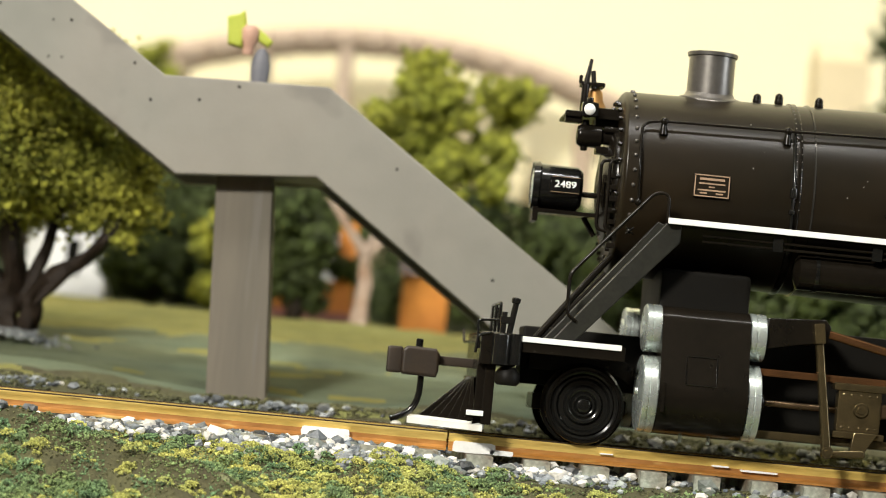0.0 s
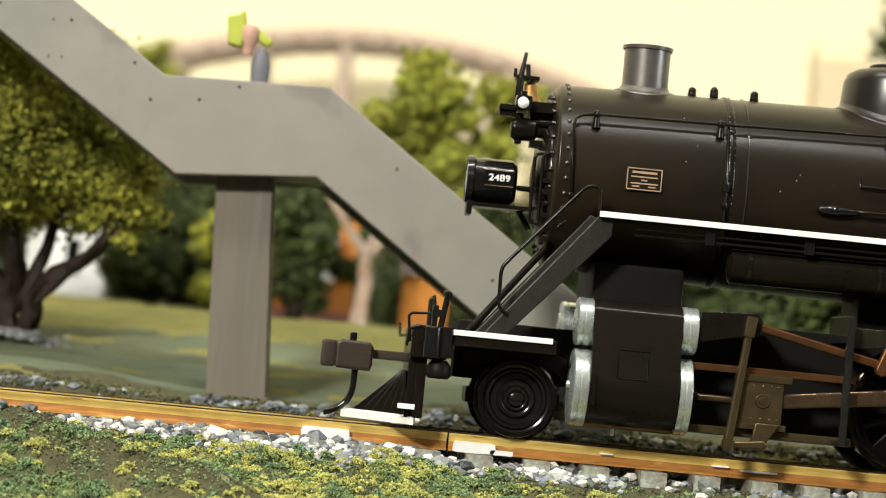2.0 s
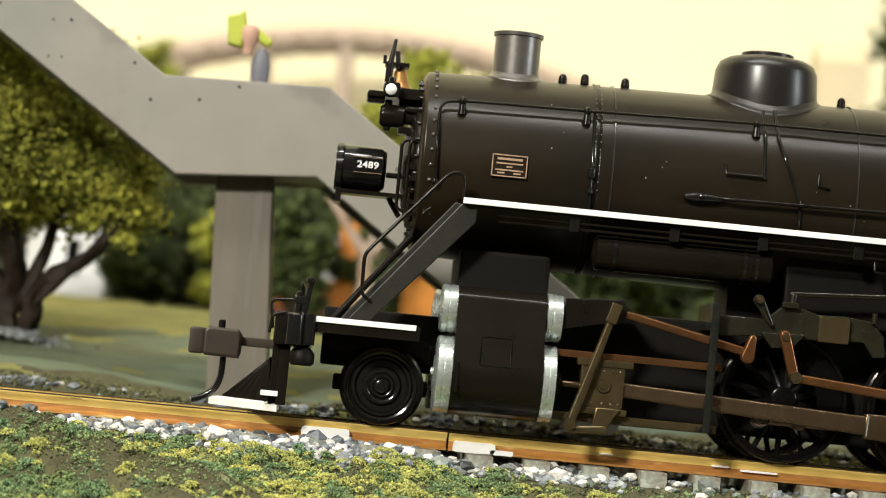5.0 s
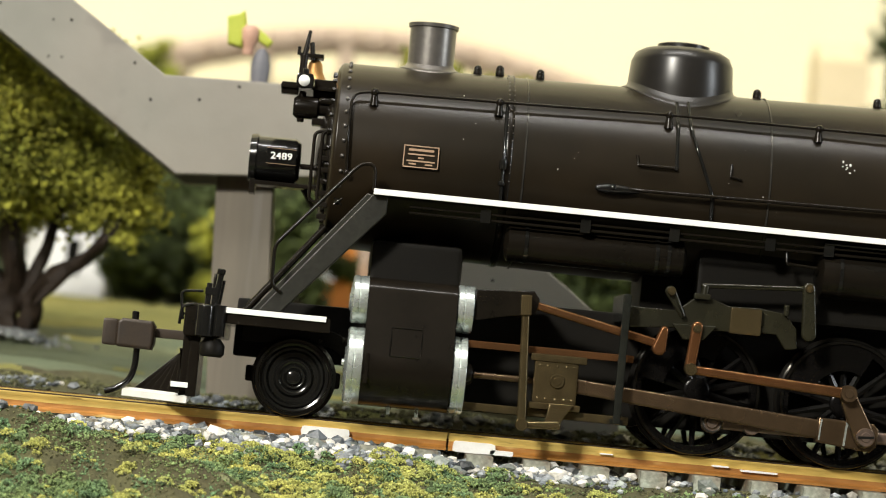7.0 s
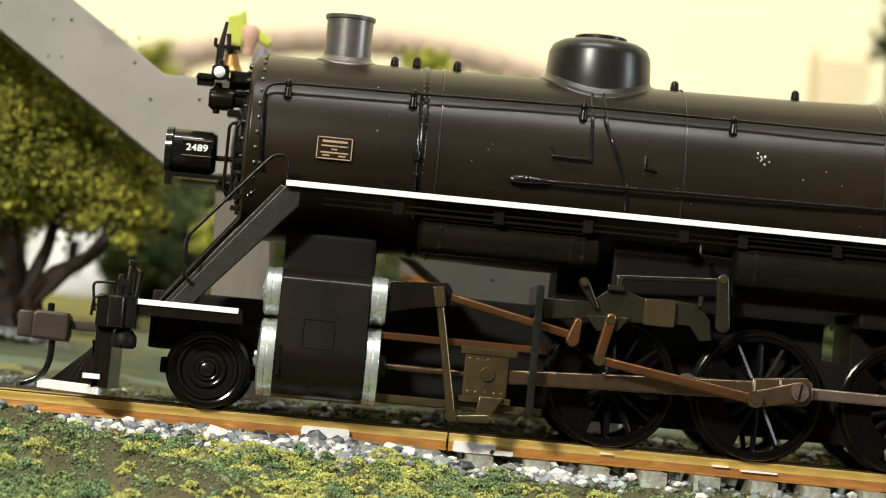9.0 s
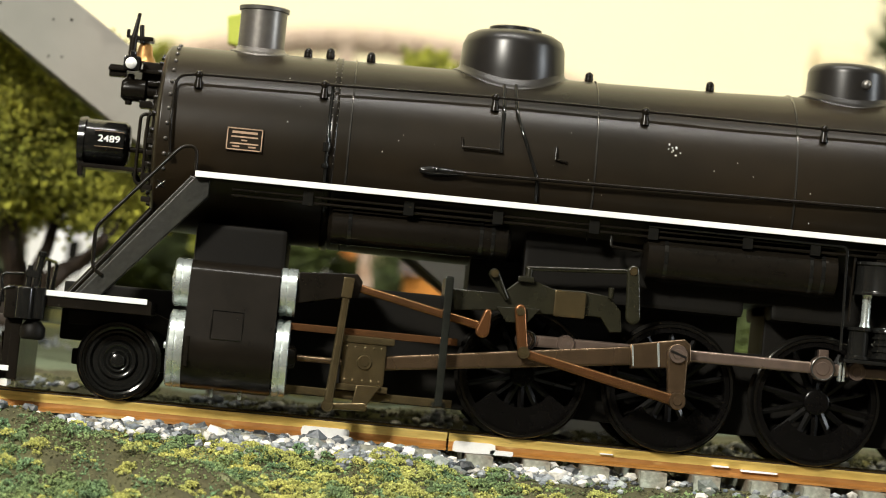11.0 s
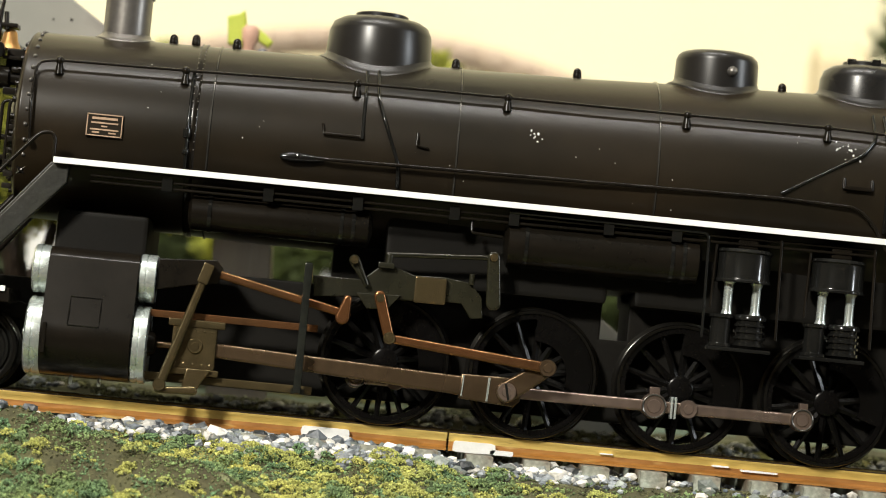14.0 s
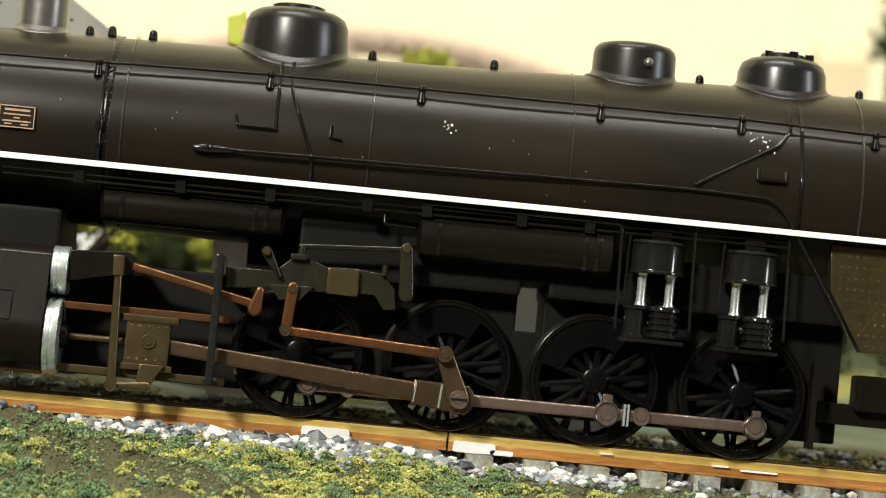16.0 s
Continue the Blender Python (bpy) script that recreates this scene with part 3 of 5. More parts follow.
def build_front():
    """Smokebox front with its door, headlight, bell and rails."""
    part("smokebox_door", Shape().lathe([(20.4, 0), (20.5, 2.0), (21.0, 5.5), (21.8, 8.2), (22.2, 8.6), (22.7, 8.7)], (0, 0, ZC - 0.6), "x", 40), BLACK, loco)
    ring = Shape()
    for k in range(30):
        a = 2 * math.pi * k / 30
        ring.rod((22.0, 11.2 * math.cos(a), ZC + 11.2 * math.sin(a)), (22.8, 11.2 * math.cos(a), ZC + 11.2 * math.sin(a)), 0.32, 6)
    tagged(part("front_bolts", ring, BLACK, loco), kind="stuff")
    riv = Shape()
    for x in (24.3,):
        for k in range(13):
            a = radians(93 + 110 * k / 12)
            riv.ball((x, 12.98 * math.cos(a), ZC + 12.98 * math.sin(a)), 0.28, 1.0, 2)
    for x in (46.3, 47.0):
        for k in range(22):
            a = radians(90 + 100 * k / 21)
            riv.ball((x, 13.45 * math.cos(a), ZC + 13.45 * math.sin(a)), 0.1)
    tagged(part("rivets", riv, STACKM, loco, "row of small worn rivets"), kind="stuff")
    lamp = part("headlight", Shape().lathe([(11.7, 0), (11.7, 2.7), (11.5, 3.3), (12.4, 3.45), (12.7, 3.15), (17.8, 3.15), (18.5, 2.6), (18.6, 0)], (0, 0, 35.2), "x", 36), GLOSS, loco)
    part("lens", Shape().lathe([(11.4, 0), (11.5, 1.5), (11.72, 2.7)], (0, 0, 35.2), "x", 24), STEEL, lamp, "glass headlight lens")
    part("number_board", Shape().box(13.9, 18.0, -3.75, -2.9, 34.3, 36.6, 0.12), GLOSS, lamp, "black number board with white figures")
    edge = Shape()
    for z in (34.35, 36.48):
        edge.box(13.95, 17.95, -3.8, -3.7, z, z + 0.05)
    part("board_line", edge, GOLD, lamp)
    fig = bpy.data.curves.new("number", "FONT")
    fig.body, fig.size, fig.align_x, fig.align_y, fig.extrude, fig.offset = "2489", 1.3 * MM, "CENTER", "CENTER", 0.05 * MM, 0.02 * MM
    fig.materials.append(WHITE)
    ob = new("number", fig)
    ob.parent, ob.location, ob.rotation_euler = lamp, Vector((15.95, -3.86, 35.45)) * MM, (math.pi / 2, 0, 0)
    ob.scale = (1.18, 1.0, 1.0)
    tagged(ob, "white running number 2489")
    part("headlight_bracket", Shape().box(11.8, 12.6, -2.2, 2.2, 30.2, 32.2, 0.1).box(12.4, 22.0, -2.4, 2.4, 31.4, 32.0, 0.1).rod((18.6, -1.5, 34.5), (20.8, -1.5, 34.5), 0.4).rod((19, 1.5, 32), (21, 1.5, 29), 0.4), BLACK, loco)
    bell = part("bell", Shape().lathe([(46.9, 1.75), (47.2, 1.55), (48.0, 1.15), (49.2, 0.95), (49.7, 0.5), (49.8, 0)], (19.3, 0, 0), "z", 24), BRASS, loco, "old brass bell")
    part("bell_yoke", Shape().rod((17.6, -1.4, 46.0), (17.7, -1.4, 50.2), 0.55).rod((17.7, -1.4, 50.0), (18.2, -1.4, 53.6), 0.42, 8, 0.24)
         .rod((18.9, -1.2, 49.4), (18.6, -1.0, 52.0), 0.35).box(17.0, 20.4, -1.6, 1.6, 49.8, 50.4, 0.15).rod((16.9, -1.5, 50.0), (16.9, -1.5, 51.2), 0.25), BLACK, bell)
    part("lamp_shelf", Shape().box(14.9, 22.5, -4.5, 4.5, 45.0, 45.5, 0.1).box(15.0, 17.4, -4.0, -2.4, 44.2, 45.9, 0.2).box(19.4, 23, -2.5, 2.5, 44.0, 46.8, 0.3), BLACK, loco)
    ml = part("marker_lamp", Shape().box(17.0, 19.4, -6.2, -3.9, 45.0, 47.1, 0.45).rod((18.2, -5, 47), (18.2, -5, 47.8), 0.45), GLOSS, loco)
    part("lens", Shape().lathe([(-6.55, 0), (-6.5, 0.5), (-6.25, 0.8), (-6.1, 0.8)], (18.1, 0, 46.0), "y", 16), WHITE, ml, "white glass lens")
    part("generator", Shape().lathe([(16.9, 0), (16.9, 1.2), (17.4, 1.6), (20.2, 1.6), (20.5, 1.0), (22.6, 1.0)], (0, -3.2, 42.6), "x", 20).rod((18, -3.2, 40.5), (18, -3.2, 44.8), 0.5)
         .rod((20.5, -4.2, 43.6), (22.6, -4.2, 43.6), 0.5).box(19.6, 22.5, -4.4, -2, 40.2, 41.2, 0.2), BLACK, loco)
    for x, y in ((20.3, -7.6), (21.4, -8.6)):
        part("front_rail", Shape().pipe([(22.6, y, 39.2), (x, y, 39.0), (x, y, 29.5), (22.6, y, 29.2)], 0.24, 8, 0.8), BLACK, loco)
    cl = Shape()
    for k in range(7):
        cl.box(21.6, 22.9, -10.2 + 0.25 * k, -9.2 + 0.25 * k, 27.0 + 1.6 * k, 27.7 + 1.6 * k, 0.1)
    tagged(part("door_clamps", cl, BLACK, loco), kind="stuff")
    part("release_valve", Shape().ball((24.3, -12.9, 29.4), 0.5).rod((23.8, -13.2, 28.9), (24.9, -13.2, 29.9), 0.12).rod((23.8, -13.2, 29.9), (24.9, -13.2, 28.9), 0.12), TYRE, loco)


build_front()


def build_boiler_fittings():
    # hand rail with its stanchions
    xs = [27.9, 44.9, 68.1, 88.6, 113.0, 132.2, 150.5]
    zs = [44.8, 45.1, 45.7, 45.8, 45.8, 45.9, 45.5]
    path = [(25.1, on_boiler(25.1, 33.6, 0.7), 33.6), (24.8, on_boiler(24.8, 38.5, 1.0), 38.5), (24.9, on_boiler(24.9, 44.6, 1.0), 44.4)]
    path += [(x, on_boiler(x, z, 1.1), z) for x, z in zip(xs, zs)] + [(172, on_boiler(150, 45.4, 1.1), 45.4)]
    rail = part("hand_rail", Shape().pipe(path, 0.2, 8, 1.6), BLACK, loco, "thin wire hand rail")
    for x, z in zip(xs, zs):
        y = on_boiler(x, z, 1.1)
        part("stanchion", Shape().ball((x, y, z), 0.6, 1, 2).rod((x, y + 0.1, z), (x, on_boiler(x, z - 1.8), z - 1.9), 0.36, 10, 0.62), BLACK, rail)
    part("stanchion", Shape().ball((25.1, on_boiler(25, 33.4, 0.6), 33.4), 0.5, 1, 2), BLACK, rail)
    # check knobs along the top
    for x, z in ((42.0, 50.0), (45.1, 50.3), (50.8, 50.3), (81.5, 50.6), (98.6, 51.0), (127.6, 51.8), (150.3, 51.9)):
        part("top_knob", Shape().rod((x, -0.5, z - 0.4), (x, -0.5, z + 0.5), 0.62, 12).ball((x, -0.5, z + 0.6), 0.6, 1.1, 2), BLACK, loco)
    # second line of lubricator tubing and its cover strip at the band
    part("band_pipe", Shape().pipe([(46.0, on_boiler(46, 45, 0.5), 45), (46.0, on_boiler(46, 38, 0.5), 38), (46.1, on_boiler(46, 33, 0.5), 31.5)], 0.24), GLOSS, loco)
    part("union", Shape().rod((46.0, on_boiler(46, 36.5, 0.6), 35.8), (46.0, on_boiler(46, 36.5, 0.6), 37.2), 0.55, 8).rod((46.0, on_boiler(46, 34, 0.6), 33.6), (46.0, on_boiler(46, 34, 0.6), 34.3), 0.5, 8), GLOSS, loco)
    # builder's plate
    y = on_boiler(34.9, 36.5)
    bp = part("builder_plate", Shape().box(32.45, 37.35, y - 0.28, y + 0.5, 34.9, 38.0, 0.1), BOILER, loco, "dark builder's plate with gilt border")
    bd = Shape()
    for x0, x1, z0, z1 in ((32.5, 37.3, 37.8, 37.95), (32.5, 37.3, 34.95, 35.1), (32.5, 32.65, 35.0, 37.9), (37.15, 37.3, 35.0, 37.9)):
        bd.box(x0, x1, y - 0.36, y - 0.2, z0, z1)
    part("plate_border", bd, GOLD, bp)
    for x0, x1, z in ((33.2, 36.6, 37.2), (33.1, 36.7, 36.65), (34.5, 35.3, 36.2), (33.0, 36.8, 35.75), (33.3, 34.3, 35.35), (35.5, 36.5, 35.35)):
        part("lettering", Shape().box(x0, x1, y - 0.34, y - 0.2, z, z + (0.32 if z > 37.0 else 0.2)), GOLD, bp)
    # sand pipes under the domes
    def tube(name, pts, r=0.26, off=0.35, mat=GLOSS):
        return part(name, Shape().pipe([(x, on_boiler(x, z, off), z) for x, z in pts], r, 8, 0.8), mat, loco)
    tube("sand_pipe", [(69.3, 47.8), (69.4, 44), (69.4, 38.0)])
    tube("sand_pipe", [(70.9, 48.0), (71.2, 44.0), (72.2, 41.0), (74.6, 35.0), (74.7, 32.0)])
    tube("sand_pipe", [(138.8, 48.5), (138.9, 45.0), (137.0, 42.5), (126.2, 36.2)])
    tube("sand_pipe", [(140.3, 48.5), (140.5, 45.0), (140.6, 38), (140.6, 32.2)])
    part("injector_pipe", Shape().pipe([(58.8, on_boiler(59, 34.6, 0.7), 34.7), (64, on_boiler(64, 34.6, 0.7), 34.9), (65, -14.6, 34.8), (126, -15.3, 35.6), (136.5, -15.9, 35.3), (138.6, -16.2, 33.6), (141, -16.6, 29.6), (145.6, -16.2, 22.4), (148.2, -16.0, 18.5), (148.2, -16, 16.8)], 0.26, 8, 1.2), BLACK, loco)
    part("check_valve", Shape().lathe([(58.6, 0), (58.8, 0.4), (60.2, 0.75), (62.5, 0.6), (64.6, 0.3), (64.6, 0)], (0, on_boiler(61, 34.7, 0.5), 34.7), "x", 12).ball((61, on_boiler(61, 34.7, 0.9), 34.9), 0.55), GLOSS, loco)
    part("shelf_bracket", Shape().pipe([(64.0, on_boiler(64, 39, 0), 39.6), (64.2, on_boiler(64, 39, 0.6), 38.3), (69, on_boiler(69, 38.4, 0.6), 38.3)], 0.24), BLACK, loco)
    part("washout_plug", Shape().pipe([(76.8, on_boiler(77, 38.6, 0.2), 39.6), (76.8, on_boiler(77, 37.8, 0.4), 37.9), (78.4, on_boiler(78, 37.6, 0.2), 37.6)], 0.2), BLACK, loco)
    part("step_plate", Shape().box(134.6, 138.4, on_boiler(136, 38, 0.9), on_boiler(136, 38, -0.6), 37.6, 38.1, 0.1).rod((134.6, on_boiler(134, 39, 0.5), 37.7), (134.6, on_boiler(134, 39, 0.3), 39.2), 0.25).rod((138.4, on_boiler(138, 39, 0.5), 37.7), (138.4, on_boiler(138, 39, 0.3), 39.2), 0.25), BLACK, loco)
    # chips in the paint show bare metal
    rnd = random.Random(4)
    ch = Shape()
    for cx, cz, n, w in ((92.4, 40.9, 9, 1.3), (134.6, 43.0, 16, 2.2), (128.5, 44.0, 4, 2.5), (40, 41.5, 4, 5), (78, 37, 5, 6), (110, 37.0, 3, 8), (56, 39, 4, 6), (100, 41, 3, 8)):
        for _ in range(n):
            x, z = rnd.gauss(cx, w * 0.5), rnd.gauss(cz, w * 0.4)
            r = rnd.uniform(0.05, 0.15) * (1.2 if w < 2.3 else 0.55)
            ch.ball((x, on_boiler(x, z, -0.02), z), r, rnd.uniform(0.6, 1.6), 1, 0.3)
    tagged(part("paint_chips", ch, WHITE, loco, "bare flecks where paint has chipped"), kind="stuff")
    # air tanks and pipe runs below the running board
    def tank(x0, x1, y, z, r):
        t = part("air_tank", Shape().lathe([(x0 - 0.6, 0), (x0 - 0.5, r * 0.6), (x0, r), (x1, r), (x1 + 0.5, r * 0.6), (x1 + 0.6, 0)], (0, y, z), "x", 28), BLACK, loco)
        for x in (x0 + 2.4, x1 - 3.6, x1 - 2.0):
            part("strap", Shape().lathe([(x - 0.25, r), (x - 0.25, r + 0.15), (x + 0.25, r + 0.15), (x + 0.25, r)], (0, y, z), "x", 28), GLOSS, t)
    tank(47.7, 71.4, -12.2, 26.2, 2.5)
    tank(90.3, 116.0, -12.6, 26.0, 3.2)
    for z in (28.7, 29.5):
        part("pipe_run", Shape().pipe([(34, -15.2, z), (90, -15.2, z), (140, -15.2, z + 0.3)], 0.22), BLACK, loco)
    for x in (43.5, 57, 69, 82, 90, 102.8, 112):
        part("pipe_clip", Shape().box(x, x + 1.4, -15.8, -14.8, 28.3, 30.2, 0.12), GLOSS, loco)
    part("drop_pipe", Shape().pipe([(85.2, -14.6, 28.6), (85.2, -15, 26.9), (89.4, -15, 26.7)], 0.22, 8, 0.5), BLACK, loco)
    part("drop_pipe", Shape().pipe([(90, -15.8, 30.1), (116.6, -15.8, 29.9), (117.0, -15.8, 29.4), (117.2, -15.8, 16.0)], 0.22, 8, 0.4), GLOSS, loco)
    # pair of air compressors
    for dx, dz in ((0.0, 0.0), (12.75, -0.15)):
        x = 122.3 + dx
        cmp_ = part("air_compressor", Shape().lathe([(23.7 + dz, 0), (23.7 + dz, 3.9), (24.0 + dz, 3.95), (24.3 + dz, 3.7), (27.6 + dz, 3.7), (27.8 + dz, 3.95), (28.2 + dz, 3.8), (28.4 + dz, 0)], (x, -13.6, 0), "z", 28), GLOSS, loco)
        part("valve_block", Shape().box(x - 1.2, x + 1.6, -15.2, -12, 28.3 + dz, 30.4 + dz, 0.3), BLACK, cmp_)
        part("side_rod", Shape().rod((x - 4.0, -15, 29.0 + dz), (x - 4.2, -15, 20.0 + dz), 0.2).rod((x + 4.6, -15.5, 30), (x + 4.9, -15.5, 16.4), 0.22), BLACK, cmp_)
        for px in (x - 1.9, x + 1.9):
            part("centre_post", Shape().lathe([(19.4 + dz, 0.8), (20.0 + dz, 0.62), (23.2 + dz, 0.62), (23.7 + dz, 0.85)], (px, -14.8, 0), "z", 14), STEEL, cmp_, "bright steel post")
        low = [(15.3, 0), (15.3, 2.2)]
        for k in range(4):
            low += [(15.7 + k * 0.85, 2.2), (15.75 + k * 0.85, 1.9), (16.2 + k * 0.85, 1.9), (16.25 + k * 0.85, 2.2)]
        low += [(19.2, 2.2), (19.5, 2.0), (19.5, 0)]
        part("low_cylinder", Shape().lathe([(a + dz, b) for a, b in low], (x + 1.5, -14.2, 0), "z", 24), GLOSS, cmp_)
        part("small_cylinder", Shape().lathe([(15.0 + dz, 0), (15.0 + dz, 1.75), (15.4 + dz, 1.75), (15.5 + dz, 1.4), (18.7 + dz, 1.4), (18.9 + dz, 1.7), (19.3 + dz, 1.7), (19.3 + dz, 0)], (x - 2.5, -14.4, 0), "z", 20), GLOSS, cmp_)
        part("base_flange", Shape().box(x - 4.6, x + 4.3, -16.2, -12.5, 14.4 + dz, 14.95 + dz, 0.2), GLOSS, cmp_)
    # riveted ash pan at the firebox, and rear hanger
    ash = part("ash_pan", Shape().plate([(145.6, 30.2), (160, 30.2), (160, 16.0), (150.8, 16.0), (146.0, 24.0)], -14.2, -11.8), OLIVE, loco, "riveted dull bronze ash pan side")
    rv = Shape()
    for i in range(12):
        for j in range(9):
            x, z = 147.2 + i * 1.05, 16.8 + j * 1.5
            if x > 146.6 + max(0, 24.0 - z) * 0.62:
                rv.ball((x, -14.25, z), 0.14)
    tagged(part("rivets", rv, OLIVE, ash), kind="stuff")
    part("rear_hanger", Shape().box(146.5, 160, -9, 9, 6.0, 9.0, 0.4).box(151.5, 156, -11, -6, 8.0, 13.0, 0.4), BLACK, loco)
    part("rear_step", Shape().box(144.8, 145.6, -14, -11, 2.4, 14.0, 0.15), BLACK, loco)


build_boiler_fittings()


def build_pilot():
    """Everything ahead of the cylinders: ladder, coupler, pilot, steps."""
    for y, dx in ((-14.9, 0.0), (-11.6, -1.0)):
        part("ladder_side", Shape().plate([(29.2 + dx, 31.0), (31.0 + dx, 30.4), (31.0 + dx, 28.2), (17.8 + dx, 13.4), (14.9 + dx, 13.4)], y - 0.9, y + 0.5), STEPM, loco)
    for k in range(9):
        u = (k + 0.5) / 9
        part("ladder_step", Shape().box(16.2 + 13.0 * u, 18.0 + 13.0 * u, -14.6, -11.6, 13.9 + 15.5 * u, 14.3 + 15.5 * u), BLACK, loco)
    part("ladder_rail", Shape().pipe([(29.0, -16.4, 31.2), (28.9, -16.4, 34.6), (27.0, -16.4, 34.6), (17.6, -16.2, 23.8), (16.6, -16.2, 22.6), (16.7, -16.2, 17.2), (18.0, -16.0, 16.4)], 0.26, 8, 1.1), BLACK, loco)
    part("brace_rod", Shape().rod((23.6, -6, 27), (13.2, -9, 13.6), 0.5).rod((26.0, 6, 27), (15.2, 9, 13.6), 0.5), BLACK, loco)
    cp = part("coupler", Shape().plate([(-4.0, 7.2), (0.6, 7.1), (0.9, 8.0), (0.9, 10.4), (0.4, 11.1), (-3.6, 11.2), (-4.3, 10.6), (-4.3, 7.6)], -2.6, 1.8, 0.3), BROWN, loco, "rusty brown knuckle coupler")
    part("knuckle", Shape().box(-6.3, -4.2, -1.8, 2.6, 7.3, 11.0, 0.4), BROWN, cp)
    part("shank", Shape().box(0.8, 6.2, -0.9, 0.9, 8.9, 10.2, 0.2), BROWN, cp)
    part("coupler_pin", Shape().rod((-2.0, -1.0, 11.0), (-2.0, -1.0, 12.3), 0.5), GLOSS, cp)
    part("trip_pin", Shape().pipe([(-1.4, -1.0, 7.2), (-1.4, -1.0, 4.4), (-2.2, -1.0, 2.4), (-4.2, -1.0, 1.2), (-5.2, -1.0, 0.9)], 0.46, 10, 1.6), GLOSS, cp, "curved black steel pin")
    pil = part("pilot", Shape().box(5.6, 7.2, -13, 13, 1.2, 9.6, 0.2), BLACK, loco, "black pilot with white lower edge")
    for k in range(-6, 7):
        y = k * 2.05
        tip = -1.7 + abs(k) * 1.35
        part("pilot_bar", Shape().plate([(tip, 1.3), (6.0, 1.3), (6.0, 7.8 - abs(k) * 0.05), (5.2, 7.8)], y - 0.42, y + 0.42, 0.08), BLACK, pil)
    part("pilot_edge", Shape().add([(-2.8, -1.6, 0.55), (-2.8, -1.6, 1.4), (6.9, -14.9, 0.55), (6.9, -14.9, 1.4), (7.2, -13.0, 0.9), (7.2, -13.0, 1.75), (-2.4, 0.2, 0.9), (-2.4, 0.2, 1.75)],
         [(0, 2, 3, 1), (0, 6, 4, 2), (1, 3, 5, 7), (2, 4, 5, 3), (0, 1, 7, 6), (6, 7, 5, 4)]), WHITE, pil, "white painted lower edge")
    part("step_edge", Shape().box(4.6, 6.9, -14.8, -14.3, 2.6, 3.3, 0.08), WHITE, pil, "white painted step")
    part("step_post", Shape().box(6.6, 8.0, -14.6, -13.2, 1.5, 9.6, 0.2).box(4.6, 6.9, -14.3, -12.4, 2.3, 2.6), BLACK, pil)
    bm_ = part("air_cylinder", Shape().lathe([(9.7, 0), (9.7, 1.3), (13.6, 1.3), (13.9, 1.0), (13.9, 0)], (8.4, -16.2, 0), "z", 20).lathe([(9.8, 0), (9.8, 0.8), (13.9, 0.8), (13.9, 0)], (10.3, -16.4, 0), "z", 16), GLOSS, loco)
    part("hose_valve", Shape().lathe([(7.0, 0), (7.0, 1.3), (7.4, 1.7), (8.6, 1.7), (9.5, 1.0), (9.5, 0)], (9.6, -15, 0), "z", 16), SOOT, loco)
    part("flag_socket", Shape().rod((9.3, -15, 13.6), (9.9, -15, 18.2), 0.42).rod((9.8, -15, 18.0), (9.9, -15, 18.8), 0.62).rod((8.4, -15, 13.6), (8.5, -15, 16.8), 0.4).box(8.0, 9.8, -15.5, -14.4, 15.2, 16.2, 0.15), GLOSS, loco)
    part("grab_iron", Shape().pipe([(5.4, -15.8, 11.6), (4.9, -16.0, 15.4), (7.8, -16.0, 15.6)], 0.2, 8, 0.7).pipe([(5.0, -15.8, 11.0), (5.2, -16, 13.4), (6.8, -16, 13.8)], 0.2, 8, 0.5), GLOSS, loco)
    part("front_railing", Shape().pipe([(8.6, -4, 13.5), (8.6, -4, 18.3), (8.6, 13, 18.3), (8.6, 13, 13.5)], 0.24, 8, 0.6).rod((8.6, 5, 13.5), (8.6, 5, 18.3), 0.24).rod((8.7, 9, 13.5), (9.2, 9, 18.0), 0.3), GLOSS, loco)
    part("uncoupling_lever", Shape().pipe([(5.3, -15, 12.4), (5.0, -1, 12.6), (4.6, 8, 12.6), (4.6, 12, 14.4)], 0.22, 8, 1.0), BLACK, loco)
    part("truck_frame", Shape().plate([(13, 9.6), (25.5, 9.6), (27.6, 8.2), (27.6, 11.2), (24, 12.6), (13, 11.6)], -5.8, -4.8).box(14, 27, -5, 5, 4.2, 6.4, 0.3), BLACK, loco)
    for cyl in [o for o in loco.children if o.name.startswith("cylinder") and "head" not in o.name][:1]:
        fr = Shape().pipe([(33.2, -17.97, 9.4), (33.2, -17.38, 11.3), (33.2, -16.8, 13.2), (37.3, -16.8, 13.2), (37.3, -17.38, 11.3), (37.3, -17.97, 9.4), (33.2, -17.97, 9.4)], 0.09, 6)
        part("cover_plate", fr, TYRE, cyl)
        part("drain_cock", Shape().rod((33.8, -12.5, 1.6), (33.8, -12.5, 2.8), 0.25).rod((37.6, -12.5, 1.6), (37.6, -12.5, 2.8), 0.25), STEEL, cyl)
        part("relief_bolt", Shape().rod((27.2, -13.4, 17.0), (28, -13.4, 17.0), 0.4).rod((26.9, -13.4, 8.0), (28, -13.4, 8.0), 0.5), STEEL, cyl)
        part("lagging_band", Shape().box(30.0, 30.5, -18.2, -12, 5.5, 9.5, 0.05), BLACK, cyl)
        part("piston_gland", Shape().lathe([(43.2, 1.8), (44.4, 1.6), (44.8, 1.0), (44.8, 0)], (0, -12.4, 8.0), "x", 16).lathe([(43.7, 1.6), (46.4, 1.5), (46.8, 0.9), (50.5, 0.9), (50.5, 0)], (0, -12.4, 17.0), "x", 16), BLACK, cyl)


build_pilot()


